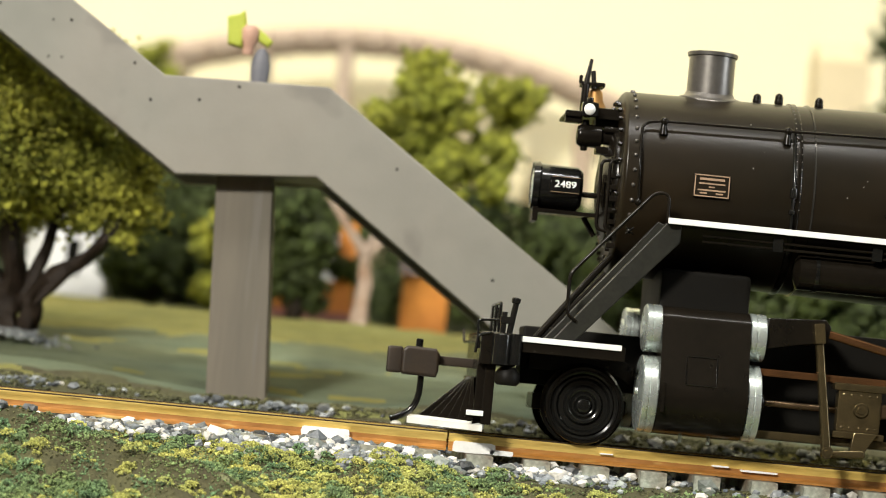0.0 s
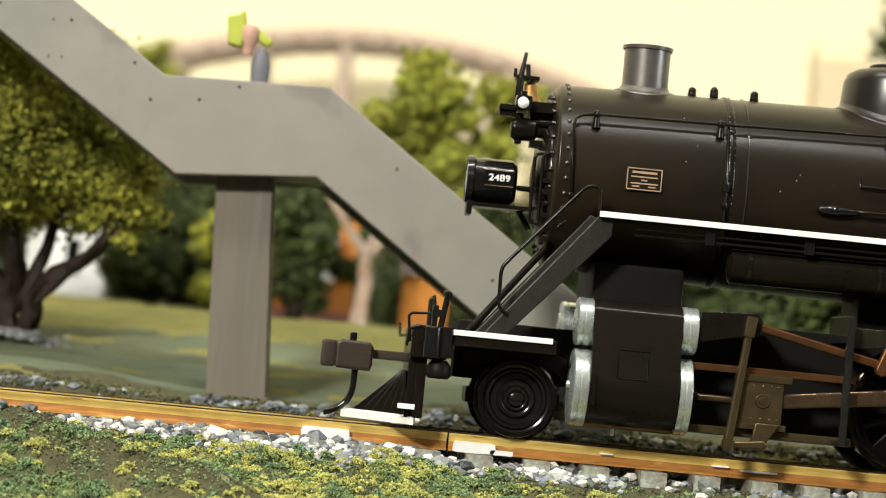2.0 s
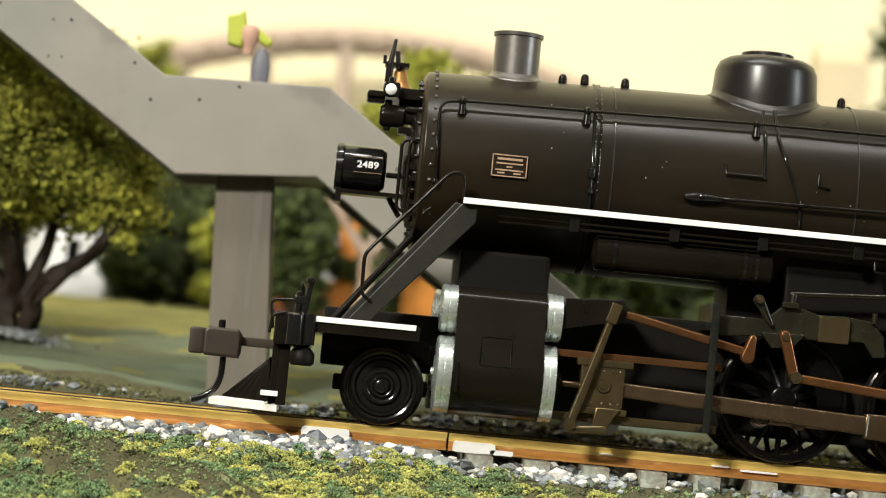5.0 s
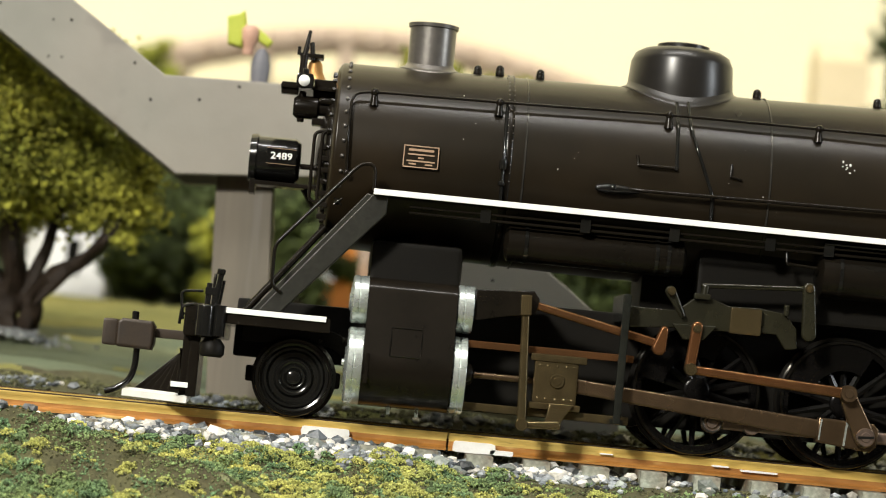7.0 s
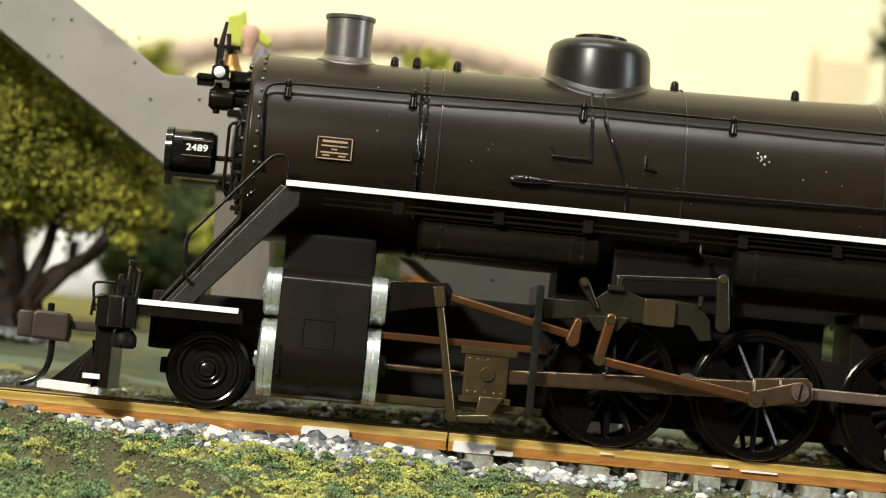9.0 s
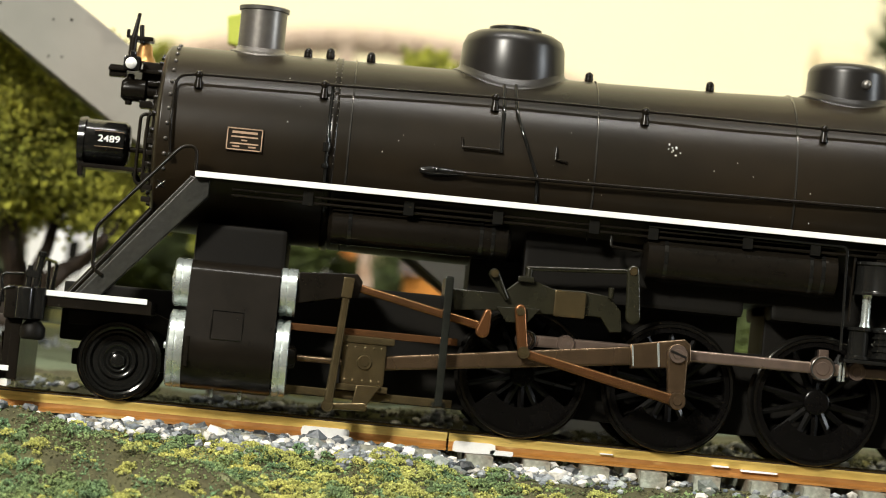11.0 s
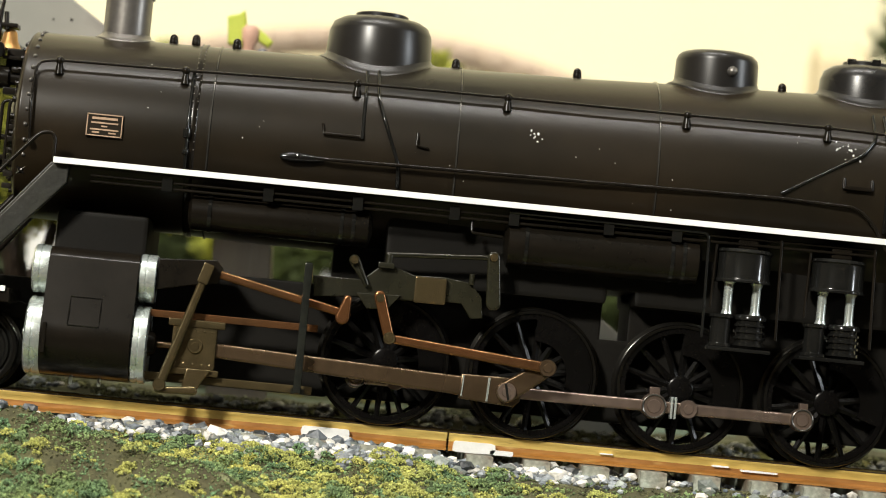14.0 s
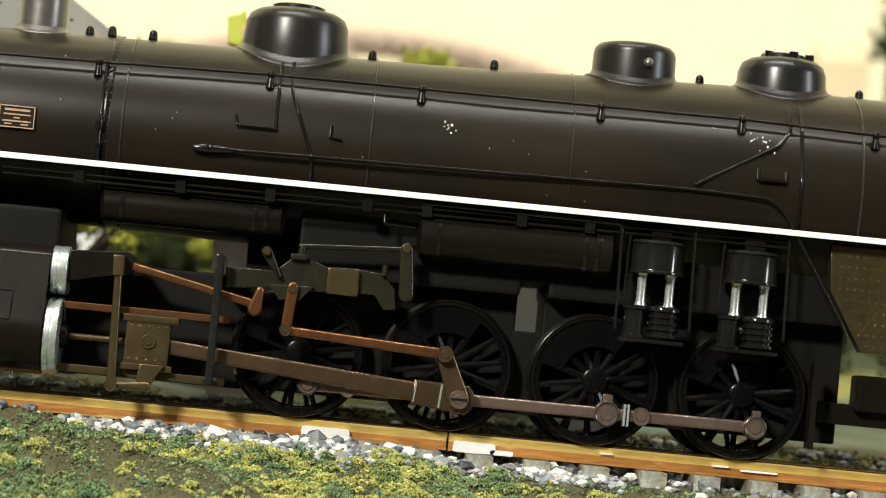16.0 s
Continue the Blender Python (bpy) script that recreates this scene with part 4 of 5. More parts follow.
# ---- rods and valve gear ----
def bar(p0, p1, h0, h1, y0, y1):
    """A rod with round ends in the x-z plane; h0 and h1 are its half depths."""
    p0, p1 = Vector((p0[0], p0[1])), Vector((p1[0], p1[1]))
    a = math.atan2(p1.y - p0.y, p1.x - p0.x)
    pts = []
    for k in range(9):
        b = a + math.pi / 2 + math.pi * k / 8
        pts.append((p0.x + h0 * math.cos(b), p0.y + h0 * math.sin(b)))
    for k in range(9):
        b = a - math.pi / 2 + math.pi * k / 8
        pts.append((p1.x + h1 * math.cos(b), p1.y + h1 * math.sin(b)))
    return Shape().plate(pts, y0, y1, 0.26)


def boss(s, x, z, r, y0, y1):
    return s.lathe([(y0 - 0.12, 0), (y0 - 0.12, r * 0.5), (y0, r * 0.55), (y0 - 0.02, r - 0.1), (y0 + 0.12, r), (y1, r), (y1, 0)], (x, 0, z), "y", 22)


CROSS_L = 42.1
ECC = (-0.69, 1.55)         # the eccentric pin, in the main wheel's place, when the crank stands at -68 degrees
LINK_P, LINK_L, ECC_L = (73.9, 16.95), 5.5, 21.45


def gear(t):
    """Crank pin, crosshead, eccentric pin and link foot at t seconds."""
    a = radians(turn(t, WHEEL_R))
    cx, cz = CRANK * math.cos(a), CRANK * math.sin(a)
    px, pz = DRIVERS[1] + cx, AXLE + cz
    hx = px - math.sqrt(CROSS_L**2 - (pz - 8.0)**2)
    b = a + radians(68.0)
    ex = DRIVERS[1] + ECC[0] * math.cos(b) - ECC[1] * math.sin(b)
    ez = AXLE + ECC[0] * math.sin(b) + ECC[1] * math.cos(b)
    d = Vector((ex - LINK_P[0], ez - LINK_P[1]))
    u = max(-1.0, min(1.0, (LINK_L**2 + d.length_squared - ECC_L**2) / (2 * LINK_L * d.length)))
    g = math.atan2(d.y, d.x) - math.acos(u)
    return (cx, cz), (px, pz), hx, (ex, ez), (LINK_P[0] + LINK_L * math.cos(g), LINK_P[1] + LINK_L * math.sin(g)), g


def build_gear():
    g = {}
    # coupling rod, its place given by the second axle
    s = part("coupling_rod", bar((-20.2, 0), (40.4, 0), 0.8, 0.8, -12.5, -11.4), SIDEROD, loco, "dull pinkish steel coupling rod")
    g["coupling"] = s
    for x, r in ((-20.2, 1.45), (0, 1.9), (20.2, 1.75), (40.4, 1.6), (24.9, 1.25), (-14.8, 1.2)):
        rb = part("rod_boss", boss(Shape(), x, 0, r, -12.95, -11.3), SIDEROD, s)
        if r > 1.3:
            part("boss_rim", Shape().lathe([(-13.1, r - 0.32), (-13.16, r - 0.22), (-13.1, r - 0.1), (-12.9, r - 0.08), (-12.9, r - 0.34), (-13.1, r - 0.32)], (x, 0, 0), "y", 28), BAND, rb, "worn bright rim")
    part("oil_cup", Shape().box(19.5, 20.9, -12.8, -11.5, 1.2, 2.6, 0.2).box(39.9, 41.1, -12.8, -11.5, 1.0, 2.3, 0.2), SIDEROD, s)
    part("collar", Shape().box(22.45, 22.75, -13.1, -11.3, -1.5, 1.5, 0.1).box(22.95, 23.25, -13.1, -11.3, -1.5, 1.5, 0.1), STEEL, s, "bright steel collar")
    # main rod: its place is the crosshead pin
    m = part("main_rod", bar((0, 0), (CROSS_L, 0), 0.95, 1.35, -14.4, -13.3), RODS, loco, "browned metal main rod")
    g["main"] = m
    part("rod_end", Shape().plate([(CROSS_L - 6.2, -1.7), (CROSS_L + 1.2, -1.9), (CROSS_L + 2.0, -1.0), (CROSS_L + 2.0, 1.2), (CROSS_L + 1.2, 2.0), (CROSS_L - 6.2, 1.6)], -14.8, -13.0, 0.2), RODS, m)
    part("wedge", Shape().box(CROSS_L - 2.6, CROSS_L - 2.3, -14.95, -14.7, -1.6, 1.6), STEEL, m)
    part("wedge", Shape().box(CROSS_L - 6.0, CROSS_L - 5.8, -14.95, -14.7, -1.4, 1.4), STEEL, m)
    part("rod_end", boss(Shape(), 0, 0, 1.5, -14.6, -13.2), RODS, m)
    # crosshead between its guides
    x = part("crosshead", Shape().box(-3.0, 3.0, -15.0, -12.9, -2.9, 3.0, 0.4).box(-3.6, 4.0, -15.2, -12.4, 2.7, 3.7, 0.2).box(-3.4, 3.6, -15.2, -12.4, -3.7, -2.8, 0.2), OLIVE, loco, "dull bronze crosshead")
    g["cross"] = x
    part("wrist_pin", boss(Shape(), 0.2, 0.2, 1.0, -15.3, -14.6), OLIVE, x)
    bl = Shape()
    for bx in (-2.3, -1.2, 0.1, 1.3, 2.3):
        for bz in (-2.2, 2.2):
            bl.ball((bx, -15.02, bz), 0.18)
    tagged(part("bolts", bl, OLIVE, x), kind="stuff")
    part("crosshead_arm", Shape().plate([(-0.6, -2.8), (2.6, -2.8), (1.6, -4.4), (0.8, -5.9), (-0.4, -6.1), (-1.0, -5.2)], -15.8, -14.6), OLIVE, x)
    part("union_link", bar((-4.15, -6.0), (0.55, -5.7), 0.42, 0.6, -16.2, -15.5), OLIVE, x)
    part("piston_rod", Shape().rod((-13.5, -12.4, 0), (-2.8, -12.4, 0), 0.45, 12), RODS, x)
    for z0, z1, c in ((11.6, 12.6, COPPER), (3.2, 4.3, OLIVE)):
        part("guide_bar", Shape().box(43.0, 66.0, -13.9, -12.0, z0 - 0.0, z1, 0.15), c, loco)
    part("guide_yoke", Shape().box(63.5, 64.6, -17.4, -16.4, 3.2, 20.7, 0.3).box(63.6, 64.5, -16.5, -4, 17.0, 20.7, 0.2).box(63.2, 65, -16.5, -11, 3.2, 3.9), YOKE, loco)
    # combination lever, from its top pin downwards
    c = part("combination_lever", bar((0, 0), (0, -16.4), 0.5, 0.62, -16.4, -15.3), OLIVE, loco)
    g["lever"] = c
    part("lever_fork", Shape().box(-0.75, 0.75, -16.7, -14.9, -1.9, 0.9, 0.25), OLIVE, c)
    part("lever_pin", boss(Shape(), 0, -16.4, 0.85, -16.7, -15.8), OLIVE, c)
    part("valve_guide", Shape().plate([(44, 19.4), (51.8, 19.9), (52.6, 18.9), (52.2, 16.8), (48.5, 16.2), (44, 15.2)], -14.7, -10.5), BLACK, loco)
    r = part("radius_rod", bar((51.5, 18.2), (69.6, 14.4), 0.55, 0.6, -14.6, -13.8), COPPER, loco, "copper-tinted radius rod")
    part("radius_rod_end", bar((69.6, 16.4), (69.1, 13.9), 0.55, 0.95, -15.5, -14.5), COPPER, r)
    # link, its bracket and the reach arms
    br = part("link_bracket", Shape().plate([(64.7, 19.2), (71.3, 19.3), (73.2, 21.0), (74.7, 21.7), (78.1, 20.5), (82.2, 20.6), (85.8, 20.2), (87.5, 18.3), (87.8, 15.6), (86.2, 15.4), (84.8, 17.3), (82.2, 17.3), (74.1, 16.8), (70.6, 16.9), (65.0, 16.4)], -14.2, -12.4), GREENB, loco)
    part("bracket_block", Shape().box(78.3, 82.6, -15.2, -14.0, 16.8, 20.4, 0.35), OLIVE, br)
    part("bracket_foot", Shape().plate([(70.6, 17.4), (76.6, 17.6), (75.0, 15.6), (72.2, 15.4)], -15.1, -14.2), GREENB, br)
    part("bracket_post", Shape().rod((74.6, -14.6, 21.4), (74.7, -14.6, 23.0), 0.55).rod((85.9, -14.6, 19.9), (85.9, -14.6, 21.4), 0.4).box(73.2, 75.4, -15.2, -14.1, 21.0, 21.8, 0.2), GREENB, br)
    part("reach_rod", bar((74.4, 22.9), (88.5, 23.8), 0.35, 0.35, -15.0, -14.4), GREENB, loco)
    part("lift_arm", bar((88.5, 23.8), (89.0, 17.7), 0.85, 1.0, -15.9, -15.0), GREENB, loco)
    part("lift_arm", bar((70.0, 21.7), (71.9, 18.6), 0.75, 0.35, -15.3, -14.5), GREENB, loco)
    for bx, bz in ((70.0, 21.7), (88.5, 23.8), LINK_P):
        part("gear_pin", boss(Shape(), bx, bz, 0.6, -16.1, -14.4), OLIVE, loco)
    lk = part("link", bar((0, 0.3), (0, -LINK_L), 0.75, 0.72, -16.0, -15.2), COPPER, loco, "copper-tinted expansion link")
    g["link"] = lk
    e = part("eccentric_rod", bar((0, 0), (ECC_L, 0), 0.6, 0.75, -17.0, -16.2), COPPER, loco, "copper-tinted eccentric rod")
    g["ecc_rod"] = e
    part("rod_eye", boss(Shape(), 0, 0, 0.85, -17.3, -16.0), OLIVE, e)
    part("rod_eye", boss(Shape(), ECC_L, 0, 1.15, -17.5, -16.0), RODS, e)
    # return crank, its place the main crank pin
    k = part("return_crank", bar((0, 0), (ECC[0] - CRANK * math.cos(radians(-68)), ECC[1] - CRANK * math.sin(radians(-68))), 1.45, 1.15, -16.1, -15.1), RODS, loco, "browned return crank with slotted screw")
    g["return"] = k
    sc = part("crank_screw", boss(Shape(), 0, 0, 1.25, -16.6, -16.0), SIDEROD, k)
    part("screw_slot", Shape().box(-1.1, 1.1, -16.78, -16.7, -0.16, 0.16), SOOT, sc)
    return g


def turn(t, r):
    """Degrees by which a wheel has rolled; a driver's crank stands at this angle."""
    return math.degrees((way(16.0) - way(t)) / r) - 68.0


GEAR = build_gear()


# ---- scenery ----
MOSS_G = material("green_flock", (0.20, 0.255, 0.085), 0.95, 0.0, (0.115, 0.205, 0.10), scale=200, grain=0.3, island=0.65)
MOSS_Y = material("yellow_green_flock", (0.50, 0.48, 0.12), 0.95, 0.0, (0.36, 0.40, 0.12), scale=160, grain=0.3, island=0.45)
MOSS_B = material("brown_olive_flock", (0.125, 0.12, 0.05), 0.95, 0.0, (0.075, 0.08, 0.036), scale=160, grain=0.3, island=0.6)
STONE = material("grey_ballast_stone", (0.33, 0.35, 0.36), 0.38, 0.0, (0.09, 0.11, 0.13), scale=160, grain=0.4, bump=0.5, island=0.9, third=(0.7, 0.68, 0.62), spots=0.66)
STONE_B = material("coarse_pale_stone", (0.32, 0.35, 0.32), 0.4, 0.0, (0.12, 0.14, 0.12), scale=260, grain=0.3, bump=0.7, bump_scale=900, island=0.6, third=(0.7, 0.62, 0.56), spots=0.6)
STONE_W = material("white_ballast_stone", (0.86, 0.83, 0.76), 0.45, 0.0, (0.6, 0.58, 0.53), scale=260, grain=0.2, bump=0.3, island=0.3)
LEAF_A = material("olive_tree_foam", (0.42, 0.40, 0.05), 0.9, 0.0, (0.17, 0.20, 0.03), scale=70, grain=0.3, island=0.55)
LEAF_B = material("dark_tree_foam", (0.062, 0.085, 0.018), 0.9, 0.0, (0.033, 0.048, 0.014), scale=70, grain=0.3, island=0.5)
LEAF_C = material("yellow_tree_foam", (0.33, 0.33, 0.035), 0.9, 0.0, (0.19, 0.22, 0.03), scale=70, grain=0.3, island=0.5)
BARK = material("dark_tree_bark", (0.032, 0.022, 0.015), 0.55, 0.0, (0.018, 0.013, 0.010), scale=300, grain=0.4, bump=0.5, spec=0.12)
BARK_L = material("pale_tree_bark", (0.34, 0.20, 0.12), 0.85, 0.0, (0.5, 0.42, 0.36), scale=120, grain=0.3, bump=0.4)
BRICK = material("orange_brick_card", (0.62, 0.24, 0.03), 0.8, 0.0, (0.46, 0.16, 0.03), scale=60, grain=0.2)
ROOF = material("dark_purple_roof", (0.10, 0.07, 0.07), 0.8, 0.0, (0.07, 0.055, 0.06), scale=80)
PLINTH = material("dull_red_plinth", (0.30, 0.12, 0.10), 0.8, 0.0, (0.22, 0.10, 0.09), scale=80)
WHITEWASH = material("white_house_paint", (0.82, 0.82, 0.82), 0.7, 0.0, (0.74, 0.75, 0.77), scale=40, grain=0.05)
ROCK = material("blue_grey_rock", (0.17, 0.18, 0.19), 0.9, 0.0, (0.10, 0.11, 0.11), scale=60, grain=0.3, bump=0.5)
# Brown is paled to put the washed, hazy look into the bridge.
BRIDGE = material("hazy_brown_bridge", (0.58, 0.45, 0.33), 0.85, 0.0, (0.52, 0.40, 0.31), scale=30, grain=0.1)
BEIGE = material("beige_house_paint", (0.80, 0.68, 0.45), 0.8, 0.0, (0.77, 0.65, 0.42), scale=30, grain=0.05)
SKIN = material("painted_flesh", (0.60, 0.36, 0.26), 0.6, 0.0, (0.52, 0.30, 0.22), scale=500)
COAT = material("painted_grey_coat", (0.16, 0.16, 0.18), 0.6, 0.0, (0.12, 0.12, 0.14), scale=500)
LIME = material("painted_lime", (0.48, 0.52, 0.06), 0.6, 0.0, (0.40, 0.46, 0.05), scale=500)

OCTA_V = np.array([(1, 0, 0), (-1, 0, 0), (0, 1, 0), (0, -1, 0), (0, 0, 1), (0, 0, -1)], float)
OCTA_F = np.array([(0, 2, 4), (2, 1, 4), (1, 3, 4), (3, 0, 4), (2, 0, 5), (1, 2, 5), (3, 1, 5), (0, 3, 5)])


def round_form():
    bm = bmesh.new()
    bmesh.ops.create_icosphere(bm, subdivisions=1, radius=1.0)
    v, f = np.array([a.co[:] for a in bm.verts]), np.array([[b.index for b in p.verts] for p in bm.faces])
    bm.free()
    return v, f


ROUND = round_form()


def scatter(points, sizes, rng, flat=1.0, jag=0.35, form=(OCTA_V, OCTA_F)):
    """Many small crumbs in one shape, each turned and dented by chance."""
    base, faces = form
    n, k = len(points), len(base)
    ang = rng.uniform(0, 2 * np.pi, (n, 3))
    v = np.repeat(base[None], n, 0) * (1 + rng.uniform(-jag, jag, (n, k, 1)))
    for ax, (i, j) in enumerate(((0, 1), (1, 2), (0, 2))):
        c, s = np.cos(ang[:, ax])[:, None], np.sin(ang[:, ax])[:, None]
        a, b = v[:, :, i].copy(), v[:, :, j].copy()
        v[:, :, i], v[:, :, j] = a * c - b * s, a * s + b * c
    v *= np.asarray(sizes)[:, None, None]
    v[:, :, 2] *= flat
    v += np.asarray(points)[:, None, :]
    s = Shape()
    s.v = [tuple(a) for a in v.reshape(-1, 3).tolist()]
    s.f = [tuple(a) for a in (faces[None] + (np.arange(n) * k)[:, None, None]).reshape(-1, 3).tolist()]
    return s


def stuff(name, shape, mat, label, category, smooth=False):
    me = bpy.data.meshes.new(name)
    me.from_pydata((np.array(shape.v) * MM).tolist(), [], shape.f)
    me.materials.append(mat)
    if smooth:
        me.polygons.foreach_set("use_smooth", [True] * len(me.polygons))
    return tagged(new(name, me), label, category, kind="stuff")


def build_lineside():
    rng = np.random.default_rng(7)

    def strew(n, x0, x1, y0, y1, keep, size, lift=0.2):
        pts, sz = [], []
        while len(pts) < n:
            x, y = rng.uniform(x0, x1), rng.uniform(y0, y1)
            if rng.random() > keep(x, y):
                continue
            r = size * rng.lognormal(0, 0.35)
            pts.append((x, y, ground_height(x, y) + RAIL + r * lift))
            sz.append(r)
        return pts, sz
    # stones: a belt that thickens before the rail, a heap by the sleeper ends, and a bank behind
    def belt(x, y):
        d = math.exp(-((y + 14.0) / 2.4)**2)
        return d * (0.25 + 0.75 * math.exp(-((x + 20) / 17)**2) + 1.0 * math.exp(-((x - 19) / 4.5)**2)) * (1.0 if x < 26 else 0.3)
    p, s = strew(1500, -75, 70, -19, -11.4, belt, 0.5, 0.3)
    stuff("ballast", scatter(p, s, rng, 0.75, 0.22, ROUND), STONE, "grey and bluish ballast stones by the rail", "ballast")
    p, s = strew(70, -30, 62, -16.4, -12.7, lambda x, y: 1.0 if x < 24 else 0.45, 0.72, 0.3)
    stuff("coarse_ballast", scatter(p, s, rng, 0.7, 0.28, ROUND), STONE_B, "coarse pale green and grey stones by the sleeper ends", "ballast")
    p, s = strew(330, -75, 70, -18.5, -12.0, belt, 0.55, 0.45)
    stuff("white_ballast", scatter(p, s, rng, 0.75, 0.2, ROUND), STONE_W, "pale rounded ballast stones by the rail", "ballast")
    p, s = strew(1500, -90, 90, -7.0, 7.0, lambda x, y: 1.0, 0.5, 0.3)
    stuff("track_ballast", scatter(p, s, rng, 0.7, 0.3), STONE, "grey ballast between the rails", "ballast")
    p, s = strew(1300, -95, 95, 10.5, 26.5, lambda x, y: max(0.05, 0.15 + 1.4 * fbm(x, y, 11.0, 2.0)), 0.55, 0.3)
    stuff("bank_ballast", scatter(p, s, rng, 0.7, 0.25, ROUND), STONE, "grey ballast on the bank behind the track", "ballast")
    p, s = strew(14, -95, 95, 17, 26, lambda x, y: 1.0 if fbm(x, y, 12.0, 5.0) > 0.1 else 0.05, 0.55, 0.4)
    stuff("bank_pebbles", scatter(p, s, rng, 0.75, 0.2, ROUND), STONE_W, "pale pebbles on the bank behind the track", "ballast")
    # flock
    p, s = strew(12000, -85, 85, 14, 33, lambda x, y: max(0.0, 0.45 + 0.9 * fbm(x, y, 8.0, 8.0)), 0.24, 0.6)
    stuff("bank_flock", scatter(p, s, rng, 0.8, 0.4), MOSS_B, "brown-olive flock on the bank", "ground cover")
    def bare(x, y):
        """Little grows by the open sleeper ends."""
        return 1.0 - 0.86 * ease(8, 15, x) * (1 - ease(24, 34, -y))

    def mounds(n, per, keep, size, grain):
        """Grains heaped into small cushions."""
        centres, _ = strew(n, -72, 70, -44, -15.8, keep, 1.0, 0.0)
        pts, sz = [], []
        for cx, cy, cz in centres:
            r = size * rng.lognormal(0, 0.4)
            for _ in range(int(per * (r / size)**1.5) + 3):
                a, d = rng.uniform(0, 2 * math.pi), math.sqrt(rng.random())
                g = grain * rng.lognormal(0, 0.3)
                pts.append((cx + r * d * math.cos(a), cy + r * d * math.sin(a), cz + 0.75 * r * math.sqrt(max(0.0, 1 - d * d)) + rng.normal(0, 0.08) - 0.1))
                sz.append(g)
        return scatter(pts, sz, rng, 1.0, 0.45)
    stuff("green_moss", mounds(1500, 44, lambda x, y: max(0.0, 0.3 + 1.8 * fbm(x, y, 7.0, 1.0) + (0.55 if x < -44 else 0.0) - 0.42 * ridges(x, y)) * bare(x, y), 0.85, 0.132),
          MOSS_G, "green flock cushions on the front bank", "ground cover")
    stuff("yellow_moss", mounds(1700, 46, lambda x, y: max(0.0, 0.3 + 1.8 * fbm(x, y, 7.0, 4.0) + 0.7 * math.exp(-((x + 5) / 20)**2) - 0.45 * ridges(x, y)) * bare(x, y), 0.7, 0.122),
          MOSS_Y, "yellow-green flock cushions on the front bank", "ground cover")
    p, s = strew(30000, -72, 70, -44, -13.8, lambda x, y: max(0.0, 0.5 + 0.8 * fbm(x, y, 5.0, 14.0)), 0.13, 0.4)
    stuff("fine_flock", scatter(p, s, rng, 0.8, 0.4), MOSS_B, "fine brown-olive flock on the front bank", "ground cover")
    p, s = strew(26000, -72, 70, -44, -14.5, lambda x, y: max(0.0, 0.35 + 1.1 * fbm(x, y, 6.0, 21.0)) * (0.4 + 0.6 * bare(x, y)), 0.14, 0.5)
    stuff("green_flock", scatter(p, s, rng, 0.9, 0.4), MOSS_G, "fine green flock sprinkled over the front bank", "ground cover")
    # blotches of white paint left on the near rail
    for x, z, w, h in ((-13.8, -1.75, 3.4, 0.8), (6.4, -1.85, 2.9, 0.75), (10.2, -2.25, 1.6, 0.35), (45.5, -1.5, 2.6, 0.14), (40.2, -1.2, 1.2, 0.12), (24.5, -1.0, 0.9, 0.1)):
        n = 12
        out = []
        for k in range(n):
            a = 2 * math.pi * k / n
            c, s_ = math.cos(a), math.sin(a)
            out.append((x + w * (abs(c)**0.22 * (1 if c > 0 else -1)) * rng.uniform(0.95, 1.03), z + h * (abs(s_)**0.25 * (1 if s_ > 0 else -1)) * rng.uniform(0.9, 1.05)))
        part("paint_blotch", Shape().plate(out, -9.34 if z < -1.6 else -9.0, -8.3, 0.02), WHITE, near_rail, "blotch of white paint")


build_lineside()


# ---- trees ----
def build_tree(name, x, y, z, limbs, clumps, leaf, bark, count, size, label, seed, dark=0.0):
    """limbs: paths of (dx, dy, dz, radius); clumps: (dx, dy, dz, radius), all from the foot."""
    rng = np.random.default_rng(seed)
    t = thing(name, x, y, z, label, "tree", "trees behind the track")
    wood = Shape()
    for path in limbs:
        wood.limb(path)
    if limbs:
        part("trunk", wood, bark, t)
    pts, sz = [], []
    tot = sum(c[3]**2 for c in clumps)
    for cx, cy, cz, r in clumps:
        n = int(count * r * r / tot)
        # small sub-clumps give an uneven outline with gaps
        subs = [(rng.normal(0, 0.55, 3) * r, r * rng.uniform(0.22, 0.42)) for _ in range(max(6, int(r * 1.8)))]
        for _ in range(n):
            c, rr = subs[rng.integers(len(subs))]
            q = c + rng.normal(0, 0.62, 3) * rr * (1.7 if rng.random() < 0.18 else 1.0)
            pts.append((cx + q[0], cy + q[1], cz + q[2] * 0.85))
            sz.append(size * rng.lognormal(0, 0.3))
    cr = scatter(pts, sz, rng, 1.0, 0.45)
    ob = part("crown", Shape(), leaf, t)
    me = bpy.data.meshes.new("crown")
    me.from_pydata((np.array(cr.v) * MM).tolist(), [], cr.f)
    me.materials.append(leaf)
    ob.data = me
    tagged(ob, kind="stuff")
    return t


def foot(x, y):
    return ground_height(x, y) + RAIL


